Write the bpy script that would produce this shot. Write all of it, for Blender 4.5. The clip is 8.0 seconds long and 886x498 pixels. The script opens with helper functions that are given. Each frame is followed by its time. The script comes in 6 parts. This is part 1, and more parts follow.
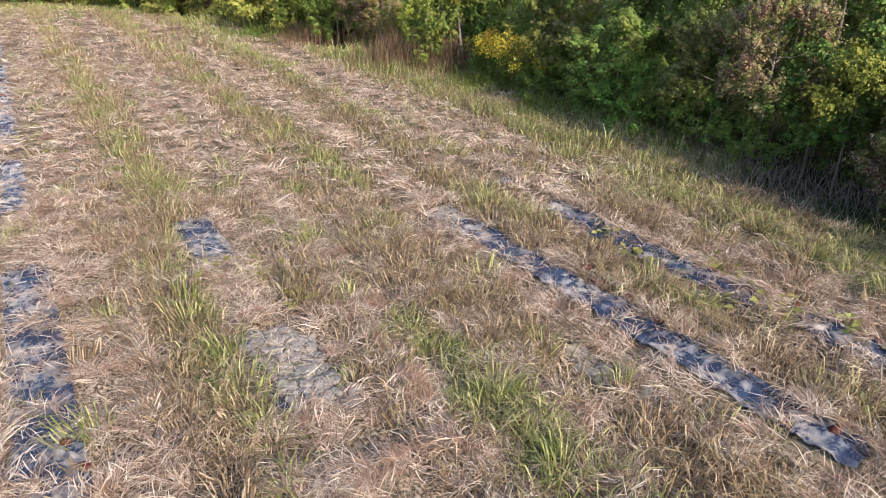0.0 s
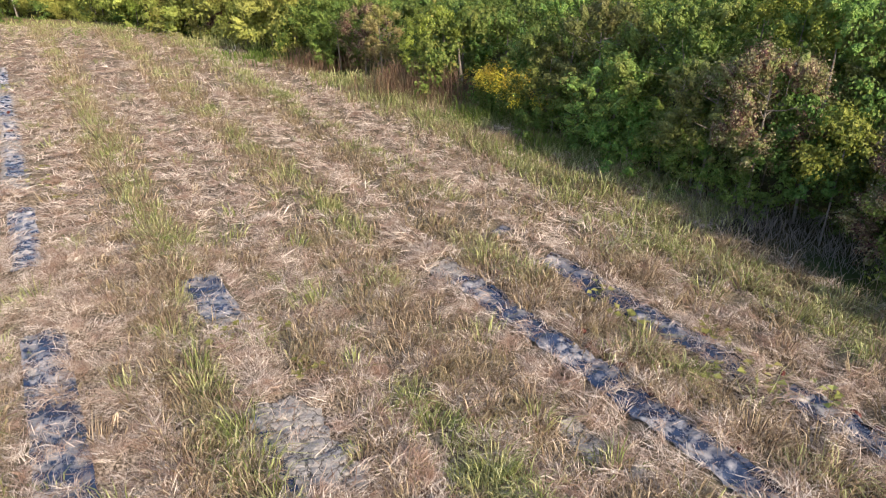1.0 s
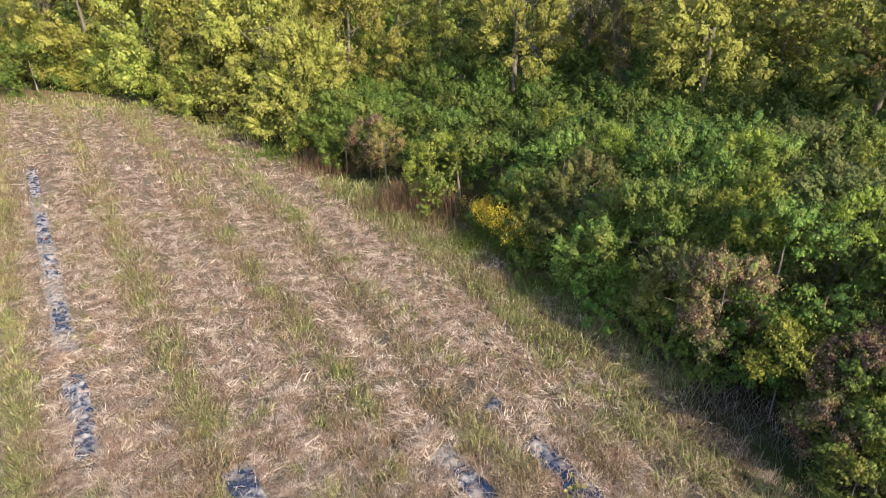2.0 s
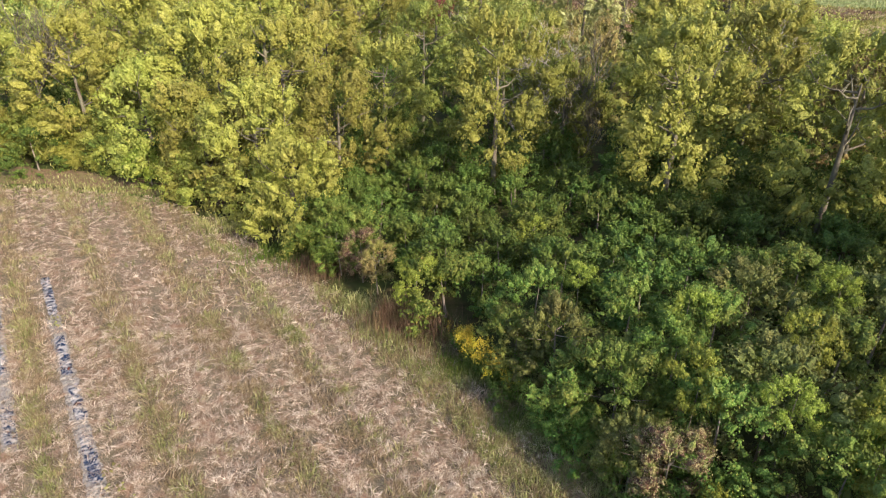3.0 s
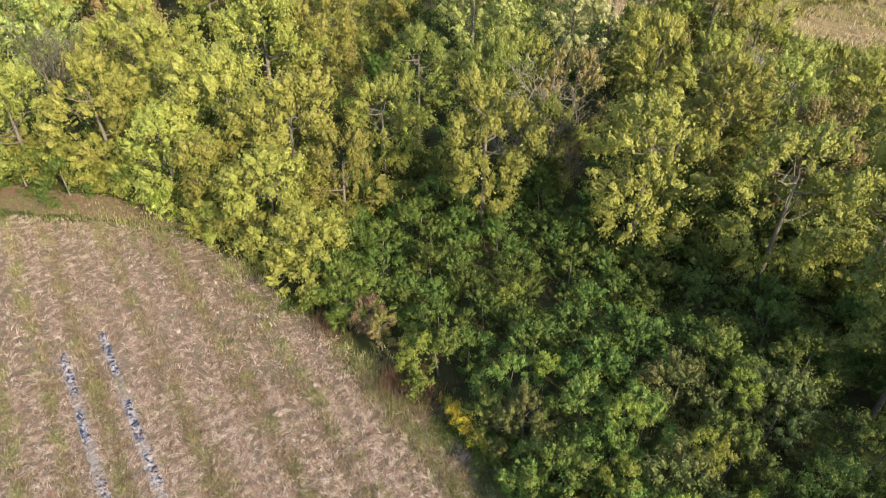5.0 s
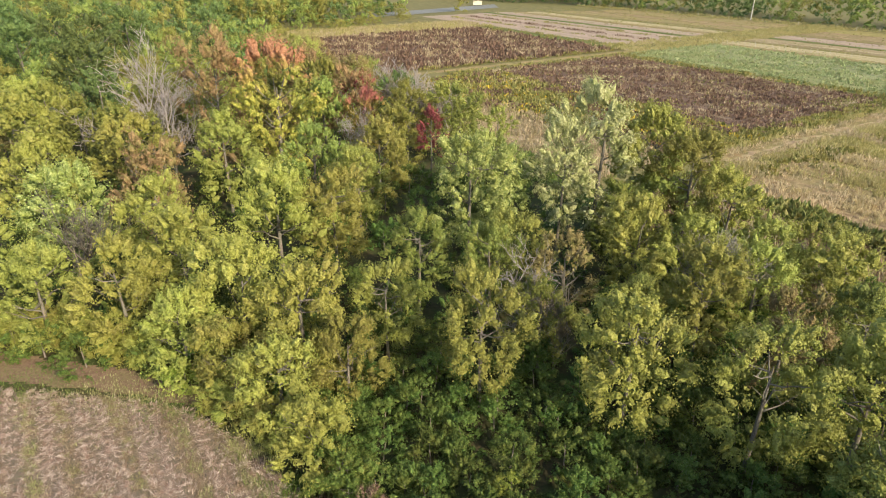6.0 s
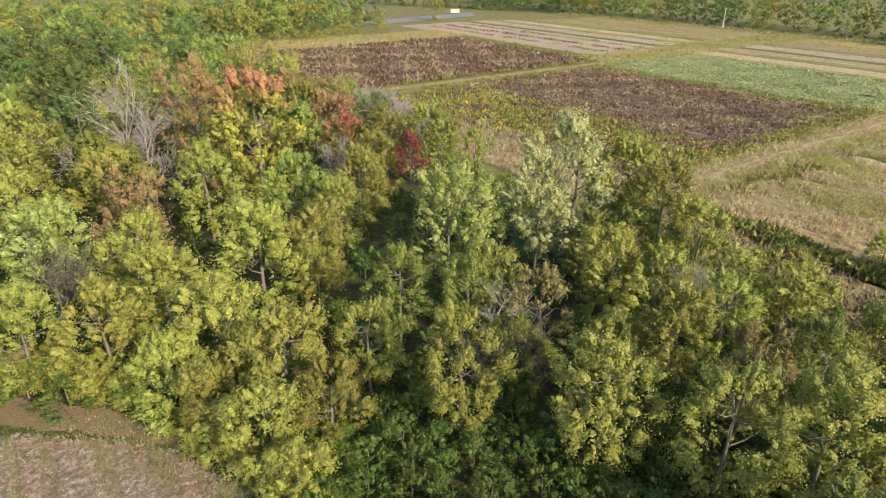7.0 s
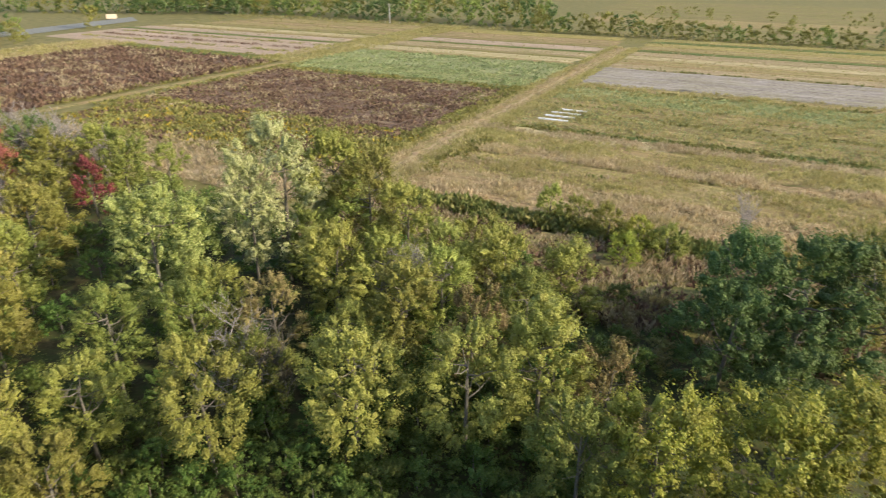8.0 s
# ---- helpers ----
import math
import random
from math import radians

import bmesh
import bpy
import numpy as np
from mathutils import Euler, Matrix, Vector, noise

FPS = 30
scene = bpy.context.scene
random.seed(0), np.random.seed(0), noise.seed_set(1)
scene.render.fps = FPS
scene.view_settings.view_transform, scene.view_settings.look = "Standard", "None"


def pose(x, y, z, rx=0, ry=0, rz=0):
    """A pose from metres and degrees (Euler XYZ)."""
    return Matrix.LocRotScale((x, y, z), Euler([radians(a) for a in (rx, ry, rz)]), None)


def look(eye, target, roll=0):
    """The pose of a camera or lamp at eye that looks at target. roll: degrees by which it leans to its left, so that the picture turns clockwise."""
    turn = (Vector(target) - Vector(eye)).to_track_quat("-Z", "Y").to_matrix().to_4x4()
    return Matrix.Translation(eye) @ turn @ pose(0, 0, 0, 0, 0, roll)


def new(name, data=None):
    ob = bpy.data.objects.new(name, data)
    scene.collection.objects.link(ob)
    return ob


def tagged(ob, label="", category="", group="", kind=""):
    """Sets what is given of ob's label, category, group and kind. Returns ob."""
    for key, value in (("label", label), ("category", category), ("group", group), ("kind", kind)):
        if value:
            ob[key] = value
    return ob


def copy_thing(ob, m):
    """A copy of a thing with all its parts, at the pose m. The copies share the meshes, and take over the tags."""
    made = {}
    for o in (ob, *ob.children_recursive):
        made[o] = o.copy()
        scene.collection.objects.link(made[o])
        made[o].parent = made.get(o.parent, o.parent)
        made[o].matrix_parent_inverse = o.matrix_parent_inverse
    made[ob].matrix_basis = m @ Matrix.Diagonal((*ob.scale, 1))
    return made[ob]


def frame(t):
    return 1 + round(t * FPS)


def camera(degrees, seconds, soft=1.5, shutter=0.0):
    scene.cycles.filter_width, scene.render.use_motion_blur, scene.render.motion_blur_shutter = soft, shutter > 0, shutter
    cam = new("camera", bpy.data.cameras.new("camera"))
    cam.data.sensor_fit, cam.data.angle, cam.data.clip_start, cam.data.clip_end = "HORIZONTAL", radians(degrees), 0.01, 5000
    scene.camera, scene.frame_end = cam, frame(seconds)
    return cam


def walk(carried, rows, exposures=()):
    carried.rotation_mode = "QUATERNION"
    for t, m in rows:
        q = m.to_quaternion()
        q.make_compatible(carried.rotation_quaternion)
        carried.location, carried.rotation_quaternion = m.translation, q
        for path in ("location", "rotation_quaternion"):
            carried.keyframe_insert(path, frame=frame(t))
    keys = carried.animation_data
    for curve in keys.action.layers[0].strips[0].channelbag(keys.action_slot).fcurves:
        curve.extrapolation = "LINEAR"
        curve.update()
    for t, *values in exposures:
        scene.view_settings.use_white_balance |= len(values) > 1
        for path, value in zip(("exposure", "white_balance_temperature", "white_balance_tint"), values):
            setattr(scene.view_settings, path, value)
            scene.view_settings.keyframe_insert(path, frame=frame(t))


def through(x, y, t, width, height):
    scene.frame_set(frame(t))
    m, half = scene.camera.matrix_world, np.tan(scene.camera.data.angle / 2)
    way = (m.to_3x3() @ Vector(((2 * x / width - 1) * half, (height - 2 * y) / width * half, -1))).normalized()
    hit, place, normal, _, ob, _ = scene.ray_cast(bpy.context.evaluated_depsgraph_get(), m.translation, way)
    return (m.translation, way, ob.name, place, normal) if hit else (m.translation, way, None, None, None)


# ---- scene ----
cam = camera(70.5, 8.0, soft=1.0, shutter=0.17)
PATH = [
    (0, (0.097, 0.231, 4.434), (-0.21, 27.15, -8.81), 0.25),
    (0.5, (0.099, 0.335, 4.579), (-0.21, 27.24, -8.69), 0.25),
    (1, (0.075, 0.352, 5.604), (-0.22, 27.25, -7.67), 0.25),
    (1.5, (0.054, 0.346, 7.681), (-0.24, 27.27, -5.55), 0.25),
    (2, (0.061, 0.347, 10.563), (-0.23, 27.31, -2.59), 0.25),
    (2.2, (0.066, 0.334, 11.740), (-0.15, 27.32, -1.36), 0.25),
    (3.3, (-0.007, 0.234, 18.590), (0.58, 27.15, 5.35), 0.25),
    (3.5, (-0.012, 0.260, 19.777), (0.63, 27.17, 6.54), 0.25),
    (3.7, (-0.005, 0.244, 20.964), (0.66, 27.04, 7.49), 0.25),
    (3.8, (0.007, 0.210, 21.508), (0.67, 26.80, 7.63), 0.25),
    (4, (0.049, 0.215, 22.727), (0.68, 26.12, 7.60), 0.25),
    (4.2, (0.095, 0.246, 23.945), (0.68, 25.32, 7.48), 0.25),
    (4.45, (0.143, 0.253, 25.402), (0.69, 24.51, 7.76), 0.25),
    (4.75, (0.201, 0.261, 27.150), (0.72, 24.29, 9.19), 0.25),
    (5.05, (0.259, 0.270, 28.898), (0.77, 24.84, 11.70), 0.25),
    (5.3, (0.308, 0.277, 30.354), (0.82, 25.79, 14.58), 0.25),
    (5.5, (0.293, 0.242, 31.556), (0.83, 26.59, 17.22), 0.25),
    (5.7, (0.247, 0.201, 32.851), (0.82, 27.13, 19.63), 0.25),
    (6, (0.263, 0.107, 34.606), (0.83, 27.26, 21.87), 0.25),
    (6.5, (0.271, 0.028, 36.973), (0.84, 27.22, 24.31), 0.25),
    (7, (0.435, -0.017, 38.211), (1.90, 27.16, 25.59), 0.25),
    (7.2, (0.495, 0.012, 38.288), (4.02, 27.02, 25.71), 0.25),
    (7.5, (0.540, -0.111, 38.421), (8.23, 26.01, 25.83), 0.25),
    (8, (0.486, -0.086, 38.413), (14.33, 23.36, 25.82), 0.25),
]
walk(cam, [(t, look(eye, target, roll)) for t, eye, target, roll in PATH], [(0.0, 1.06, 6180, 12), (1.0, 1.06, 6300, 11), (2.0, 1.06, 6480, 10), (3.5, 1.09, 6650, 10), (4.2, 1.09, 6650, 10), (5.3, 1.10, 6620, 10), (6.0, 0.97, 6600, 10), (8.0, 0.90, 6520, 10)])

# ---- world, sun and exposure ----
SUN_TO = Vector((0.64, -0.77, 0.0)).normalized()
SUN_UP = radians(28.0)
world = bpy.data.worlds.new("sky_world")
scene.world = world
world.use_nodes = True
wn = world.node_tree
sky = wn.nodes.new("ShaderNodeTexSky")
sky.sky_type, sky.sun_disc = "NISHITA", False
sky.sun_elevation, sky.sun_rotation = SUN_UP, math.atan2(SUN_TO.x, SUN_TO.y)
sky.air_density, sky.dust_density = 1.0, 2.0
wn.nodes["Background"].inputs["Strength"].default_value = 0.15
wn.links.new(sky.outputs[0], wn.nodes["Background"].inputs[0])
sun = new("sun", bpy.data.lights.new("sun", "SUN"))
sun.data.energy, sun.data.angle, sun.data.color = 3.4, radians(1.5), (1.0, 0.855, 0.63)
to_sun = Vector((SUN_TO.x * math.cos(SUN_UP), SUN_TO.y * math.cos(SUN_UP), math.sin(SUN_UP)))
sun.matrix_world = look(to_sun * 100, (0, 0, 0))

rng = np.random.default_rng(7)


# ---- materials ----
def node_mat(name):
    m = bpy.data.materials.new(name)
    m.use_nodes = True
    return m, m.node_tree, m.node_tree.nodes["Principled BSDF"]


def ramp(nt, stops):
    r = nt.nodes.new("ShaderNodeValToRGB")
    e = r.color_ramp.elements
    while len(e) < len(stops):
        e.new(0.5)
    for el, (p, c) in zip(e, stops):
        el.position, el.color = p, (*c, 1)
    return r


def noise_tex(nt, scale, detail=4.0, rough=0.6, coord=None):
    n = nt.nodes.new("ShaderNodeTexNoise")
    n.inputs["Scale"].default_value, n.inputs["Detail"].default_value, n.inputs["Roughness"].default_value = scale, detail, rough
    if coord is not None:
        nt.links.new(coord, n.inputs["Vector"])
    return n


def mixed(nt, fac, a, b, kind="MIX"):
    m = nt.nodes.new("ShaderNodeMix")
    m.data_type, m.blend_type = "RGBA", kind
    if hasattr(fac, "links"):
        nt.links.new(fac, m.inputs[0])
    else:
        m.inputs[0].default_value = fac
    for s, v in ((6, a), (7, b)):
        if hasattr(v, "links"):
            nt.links.new(v, m.inputs[s])
        else:
            m.inputs[s].default_value = (*v, 1)
    return m.outputs[2]


def coords(nt, kind="Object"):
    return nt.nodes.new("ShaderNodeTexCoord").outputs[kind]


def world_pos(nt):
    return nt.nodes.new("ShaderNodeNewGeometry").outputs["Position"]


MASS = {}


def leaf_mat(name, stops, patch=None, amount=0.5, shine=0.5, through=0.38, top=None, mass=0.0, patch_scale=0.55, hues=(0.469, 0.511), values=(0.78, 1.22)):
    """Leaves: a colour of its own for each leaf, patches of a second colour over the crown, light that shines through.
    mass: the size of the leaves where they are massed on a clump's heart, with their relief."""
    if not mass:
        MASS[name] = (name, stops, patch, amount, shine, through, top, patch_scale, hues, values)
    m, nt, bsdf = node_mat(name + ("_mass" if mass else ""))
    geo = nt.nodes.new("ShaderNodeNewGeometry")
    c = ramp(nt, stops)
    if mass:
        cells = []
        for size in (mass, mass * 0.4):
            vor = nt.nodes.new("ShaderNodeTexVoronoi")
            vor.inputs["Scale"].default_value = 1 / size
            nt.links.new(geo.outputs["Position"], vor.inputs["Vector"])
            cells.append(vor)
        half = nt.nodes.new("ShaderNodeMix")
        half.data_type = "RGBA"
        half.inputs[0].default_value = 0.5
        nt.links.new(cells[0].outputs["Color"], half.inputs[6])
        nt.links.new(cells[1].outputs["Color"], half.inputs[7])
        grey = nt.nodes.new("ShaderNodeSeparateColor")
        nt.links.new(half.outputs[2], grey.inputs[0])
        nt.links.new(grey.outputs[0], c.inputs[0])
        last = None
        for vor, deep in ((cells[0], mass * 0.8), (cells[1], mass * 0.4)):
            bump = nt.nodes.new("ShaderNodeBump")
            bump.invert = True
            bump.inputs["Strength"].default_value, bump.inputs["Distance"].default_value = 1.0, deep
            nt.links.new(vor.outputs["Distance"], bump.inputs["Height"])
            if last:
                nt.links.new(last.outputs[0], bump.inputs["Normal"])
            last = bump
        nt.links.new(last.outputs[0], bsdf.inputs["Normal"])
    else:
        nt.links.new(geo.outputs["Random Per Island"], c.inputs[0])
    col = c.outputs[0]
    info = nt.nodes.new("ShaderNodeObjectInfo")
    if patch:
        n = noise_tex(nt, patch_scale, 3.0, 0.6, geo.outputs["Position"])
        r = ramp(nt, [(0.46, (0, 0, 0)), (0.66, (amount, amount, amount))])
        nt.links.new(n.outputs[0], r.inputs[0])
        col = mixed(nt, r.outputs[0], col, patch)
    if top:
        sep = nt.nodes.new("ShaderNodeSeparateXYZ")
        nt.links.new(coords(nt), sep.inputs[0])
        n2 = noise_tex(nt, 2.5, 2.0, 0.5, coords(nt))
        add = nt.nodes.new("ShaderNodeMath")
        add.operation = "MULTIPLY_ADD"
        add.inputs[1].default_value = 0.45
        nt.links.new(sep.outputs[2], add.inputs[0])
        low = nt.nodes.new("ShaderNodeMath")
        low.operation = "SUBTRACT"
        low.inputs[1].default_value = 0.28
        nt.links.new(n2.outputs[0], low.inputs[0])
        nt.links.new(low.outputs[0], add.inputs[2])
        r = ramp(nt, [(0.46, (0, 0, 0)), (0.76, (0.85, 0.85, 0.85))])
        nt.links.new(add.outputs[0], r.inputs[0])
        col = mixed(nt, r.outputs[0], col, top)
    hsv = nt.nodes.new("ShaderNodeHueSaturation")
    span = nt.nodes.new("ShaderNodeMapRange")
    span.inputs[3].default_value, span.inputs[4].default_value = values
    nt.links.new(info.outputs["Random"], span.inputs[0])
    nt.links.new(span.outputs[0], hsv.inputs["Value"])
    hue = nt.nodes.new("ShaderNodeMapRange")
    hue.inputs[3].default_value, hue.inputs[4].default_value = hues
    nt.links.new(info.outputs["Random"], hue.inputs[0])
    nt.links.new(hue.outputs[0], hsv.inputs["Hue"])
    nt.links.new(col, hsv.inputs["Color"])
    nt.links.new(hsv.outputs[0], bsdf.inputs["Base Color"])
    bsdf.inputs["Roughness"].default_value = shine
    bsdf.inputs["Specular IOR Level"].default_value = 0.22
    if mass:
        return m
    tr = nt.nodes.new("ShaderNodeBsdfTranslucent")
    nt.links.new(hsv.outputs[0], tr.inputs["Color"])
    mx = nt.nodes.new("ShaderNodeMixShader")
    mx.inputs[0].default_value = through
    nt.links.new(bsdf.outputs[0], mx.inputs[1])
    nt.links.new(tr.outputs[0], mx.inputs[2])
    nt.links.new(mx.outputs[0], nt.nodes["Material Output"].inputs["Surface"])
    return m


def rough_mat(name, stops, scale=3.0, second=None, second_scale=0.3, amount=0.6, roughness=0.9, bump=0.3, bump_scale=None, detail=8.0, space="world", streak=None):
    """A matt mineral or plant surface: grain by one noise, stains by a second and wider one."""
    m, nt, bsdf = node_mat(name)
    pos = world_pos(nt) if space == "world" else coords(nt)
    n = noise_tex(nt, scale, detail, 0.65, pos)
    c = ramp(nt, stops)
    nt.links.new(n.outputs[0], c.inputs[0])
    col = c.outputs[0]
    if second:
        where = pos
        if streak:
            turn, across, along = streak
            mp = nt.nodes.new("ShaderNodeMapping")
            mp.vector_type = "TEXTURE"
            mp.inputs["Rotation"].default_value = (0, 0, radians(turn))
            mp.inputs["Scale"].default_value = (1 / across, 1 / along, 1)
            nt.links.new(pos, mp.inputs[0])
            where = mp.outputs[0]
        n2 = noise_tex(nt, second_scale, 4.0, 0.6, where)
        r = ramp(nt, [(0.42, (0, 0, 0)), (0.62, (amount, amount, amount))])
        nt.links.new(n2.outputs[0], r.inputs[0])
        col = mixed(nt, r.outputs[0], col, second)
    nt.links.new(col, bsdf.inputs["Base Color"])
    bsdf.inputs["Roughness"].default_value = roughness
    bsdf.inputs["Specular IOR Level"].default_value = 0.2
    b = nt.nodes.new("ShaderNodeBump")
    b.inputs["Strength"].default_value = bump
    n3 = noise_tex(nt, bump_scale or scale * 3, 4.0, 0.6, pos)
    nt.links.new(n3.outputs[0], b.inputs["Height"])
    nt.links.new(b.outputs[0], bsdf.inputs["Normal"])
    return m


def blade_mat(name, stops, patch=None, patch_scale=0.55, amount=0.7, through=0.25):
    return leaf_mat(name, stops, patch, amount, 0.6, through, patch_scale=patch_scale, hues=(0.497, 0.503), values=(0.95, 1.05))


YEL = leaf_mat("leaf_yellow_green", [(0.0, (0.223, 0.260, 0.052)), (0.5, (0.281, 0.317, 0.070)), (1.0, (0.353, 0.378, 0.104))], (0.323, 0.321, 0.090), 0.6)
GRN = leaf_mat("leaf_green", [(0.0, (0.118, 0.166, 0.037)), (0.5, (0.168, 0.221, 0.050)), (1.0, (0.252, 0.299, 0.078))], (0.244, 0.258, 0.064), 0.6)
DRK = leaf_mat("leaf_dark_green", [(0.0, (0.062, 0.098, 0.03)), (0.5, (0.10, 0.148, 0.044)), (1.0, (0.19, 0.24, 0.08))], (0.15, 0.185, 0.041), 0.4, hues=(0.488, 0.525))
OLV = leaf_mat("leaf_olive", [(0.0, (0.172, 0.200, 0.041)), (0.5, (0.231, 0.258, 0.057)), (1.0, (0.302, 0.320, 0.085))], (0.269, 0.261, 0.075), 0.5)
ORG = leaf_mat("leaf_orange", [(0.0, (0.21, 0.16, 0.065)), (0.5, (0.31, 0.225, 0.10)), (1.0, (0.41, 0.30, 0.15))], (0.22, 0.235, 0.07), 0.85)
PCH = leaf_mat("leaf_red_topped", [(0.0, (0.176, 0.203, 0.041)), (0.5, (0.297, 0.297, 0.054)), (1.0, (0.405, 0.365, 0.095))], None, 0.5, top=(0.37, 0.155, 0.11))
RED = leaf_mat("leaf_red", [(0.0, (0.17, 0.05, 0.042)), (0.5, (0.26, 0.08, 0.065)), (1.0, (0.35, 0.14, 0.10))], (0.16, 0.13, 0.05), 0.5)
SIL = leaf_mat("leaf_grey_green", [(0.0, (0.126, 0.176, 0.041)), (0.5, (0.239, 0.284, 0.086)), (1.0, (0.421, 0.446, 0.173))], (0.281, 0.297, 0.051), 0.5)
PAL = leaf_mat("leaf_pale_green", [(0.0, (0.270, 0.331, 0.114)), (0.5, (0.414, 0.460, 0.209)), (1.0, (0.594, 0.616, 0.361))], (0.234, 0.304, 0.081), 0.6)
BRN = leaf_mat("leaf_brown_green", [(0.0, (0.18, 0.155, 0.06)), (0.5, (0.28, 0.24, 0.09)), (1.0, (0.39, 0.34, 0.15))], (0.23, 0.25, 0.065), 0.85)
MAR = leaf_mat("leaf_maroon_pink", [(0.0, (0.085, 0.03, 0.034)), (0.4, (0.15, 0.082, 0.066)), (0.7, (0.27, 0.21, 0.12)), (1.0, (0.42, 0.37, 0.23))], (0.15, 0.19, 0.045), 0.9, patch_scale=2.2)
VIN = leaf_mat("leaf_vine_lime", [(0.0, (0.144, 0.211, 0.030)), (0.5, (0.216, 0.281, 0.045)), (1.0, (0.302, 0.351, 0.083))], (0.259, 0.265, 0.053), 0.5)
LIM = leaf_mat("leaf_bright_yellow_green", [(0.0, (0.180, 0.233, 0.032)), (0.5, (0.270, 0.309, 0.048)), (1.0, (0.369, 0.385, 0.081))], (0.324, 0.309, 0.067), 0.5)
TOL = leaf_mat("thicket_leaf_olive", [(0.0, (0.088, 0.14, 0.028)), (0.5, (0.14, 0.205, 0.042)), (0.86, (0.22, 0.285, 0.07)), (1.0, (0.34, 0.31, 0.08))], (0.21, 0.20, 0.052), 0.6, through=0.4, patch_scale=1.3, hues=(0.485, 0.525))
TGR = leaf_mat("thicket_leaf_green", [(0.0, (0.078, 0.142, 0.027)), (0.5, (0.118, 0.198, 0.038)), (0.86, (0.19, 0.27, 0.062)), (1.0, (0.30, 0.32, 0.08))], (0.18, 0.21, 0.042), 0.6, through=0.4, patch_scale=1.3, hues=(0.487, 0.525))
TBR = leaf_mat("thicket_leaf_brownish", [(0.0, (0.099, 0.118, 0.034)), (0.5, (0.149, 0.168, 0.048)), (1.0, (0.225, 0.240, 0.085))], (0.180, 0.155, 0.060), 0.6, through=0.4, hues=(0.487, 0.53))
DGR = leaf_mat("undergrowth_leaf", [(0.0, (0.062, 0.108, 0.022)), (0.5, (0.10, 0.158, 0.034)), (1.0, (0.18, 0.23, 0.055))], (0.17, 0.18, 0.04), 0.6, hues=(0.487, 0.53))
BARK = rough_mat("bark", [(0.3, (0.10, 0.085, 0.07)), (0.7, (0.22, 0.19, 0.16))], 9.0, (0.16, 0.17, 0.12), 1.2, 0.5, bump=0.6)
DEADWOOD = rough_mat("dead_wood", [(0.3, (0.25, 0.22, 0.205)), (0.7, (0.44, 0.40, 0.375))], 8.0, bump=0.5)
TWIG = rough_mat("grey_twigs", [(0.3, (0.13, 0.11, 0.10)), (0.7, (0.27, 0.23, 0.20))], 8.0, bump=0.3)
def cracked_mat(name, stops, size):
    """Dry soil: grain, and dark cracks between plates of the given size."""
    m, nt, bsdf = node_mat(name)
    pos = world_pos(nt)
    n = noise_tex(nt, 16.0, 8.0, 0.7, pos)
    c = ramp(nt, stops)
    nt.links.new(n.outputs[0], c.inputs[0])
    warp = noise_tex(nt, 5.0, 3.0, 0.6, pos)
    shift = nt.nodes.new("ShaderNodeVectorMath")
    shift.operation = "MULTIPLY_ADD"
    shift.inputs[1].default_value = (0.42, 0.42, 0.42)
    nt.links.new(warp.outputs["Color"], shift.inputs[0])
    nt.links.new(pos, shift.inputs[2])
    vor = nt.nodes.new("ShaderNodeTexVoronoi")
    vor.feature = "DISTANCE_TO_EDGE"
    vor.inputs["Scale"].default_value = 1 / size
    nt.links.new(shift.outputs[0], vor.inputs["Vector"])
    r = ramp(nt, [(0.012, (0.9, 0.9, 0.9)), (0.07, (0, 0, 0))])
    nt.links.new(vor.outputs["Distance"], r.inputs[0])
    nt.links.new(mixed(nt, r.outputs[0], c.outputs[0], (0.045, 0.038, 0.034)), bsdf.inputs["Base Color"])
    bsdf.inputs["Roughness"].default_value = 0.95
    last = None
    for tex, power, deep in ((vor.outputs["Distance"], 0.6, 0.08), (n.outputs[0], 0.9, 0.04)):
        b = nt.nodes.new("ShaderNodeBump")
        b.inputs["Strength"].default_value, b.inputs["Distance"].default_value = power, deep
        nt.links.new(tex, b.inputs["Height"])
        if last:
            nt.links.new(last.outputs[0], b.inputs["Normal"])
        last = b
    nt.links.new(last.outputs[0], bsdf.inputs["Normal"])
    return m


CRACKED = cracked_mat("cracked_soil", [(0.3, (0.20, 0.178, 0.165)), (0.7, (0.39, 0.355, 0.335))], 0.26)
FLOOR = rough_mat("forest_floor", [(0.3, (0.035, 0.035, 0.015)), (0.7, (0.09, 0.075, 0.035))], 3.0, (0.05, 0.08, 0.02), 0.4, 0.7, bump=0.6)
# near-black stop puts the shade of gaps between straws into the colour
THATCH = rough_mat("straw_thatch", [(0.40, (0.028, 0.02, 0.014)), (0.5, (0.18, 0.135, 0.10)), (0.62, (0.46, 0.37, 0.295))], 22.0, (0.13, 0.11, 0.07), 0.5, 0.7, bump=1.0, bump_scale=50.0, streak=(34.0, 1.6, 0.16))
STRAW = blade_mat("straw_blades", [(0.0, (0.10, 0.058, 0.04)), (0.3, (0.29, 0.205, 0.155)), (0.62, (0.58, 0.47, 0.385)), (1.0, (0.92, 0.80, 0.685))], (0.31, 0.19, 0.135), amount=0.8, patch_scale=2.6)
DRYGRASS = blade_mat("dry_grass_blades", [(0.0, (0.11, 0.075, 0.045)), (0.5, (0.27, 0.195, 0.125)), (1.0, (0.56, 0.45, 0.32))], (0.26, 0.22, 0.11), amount=0.5, patch_scale=1.2)
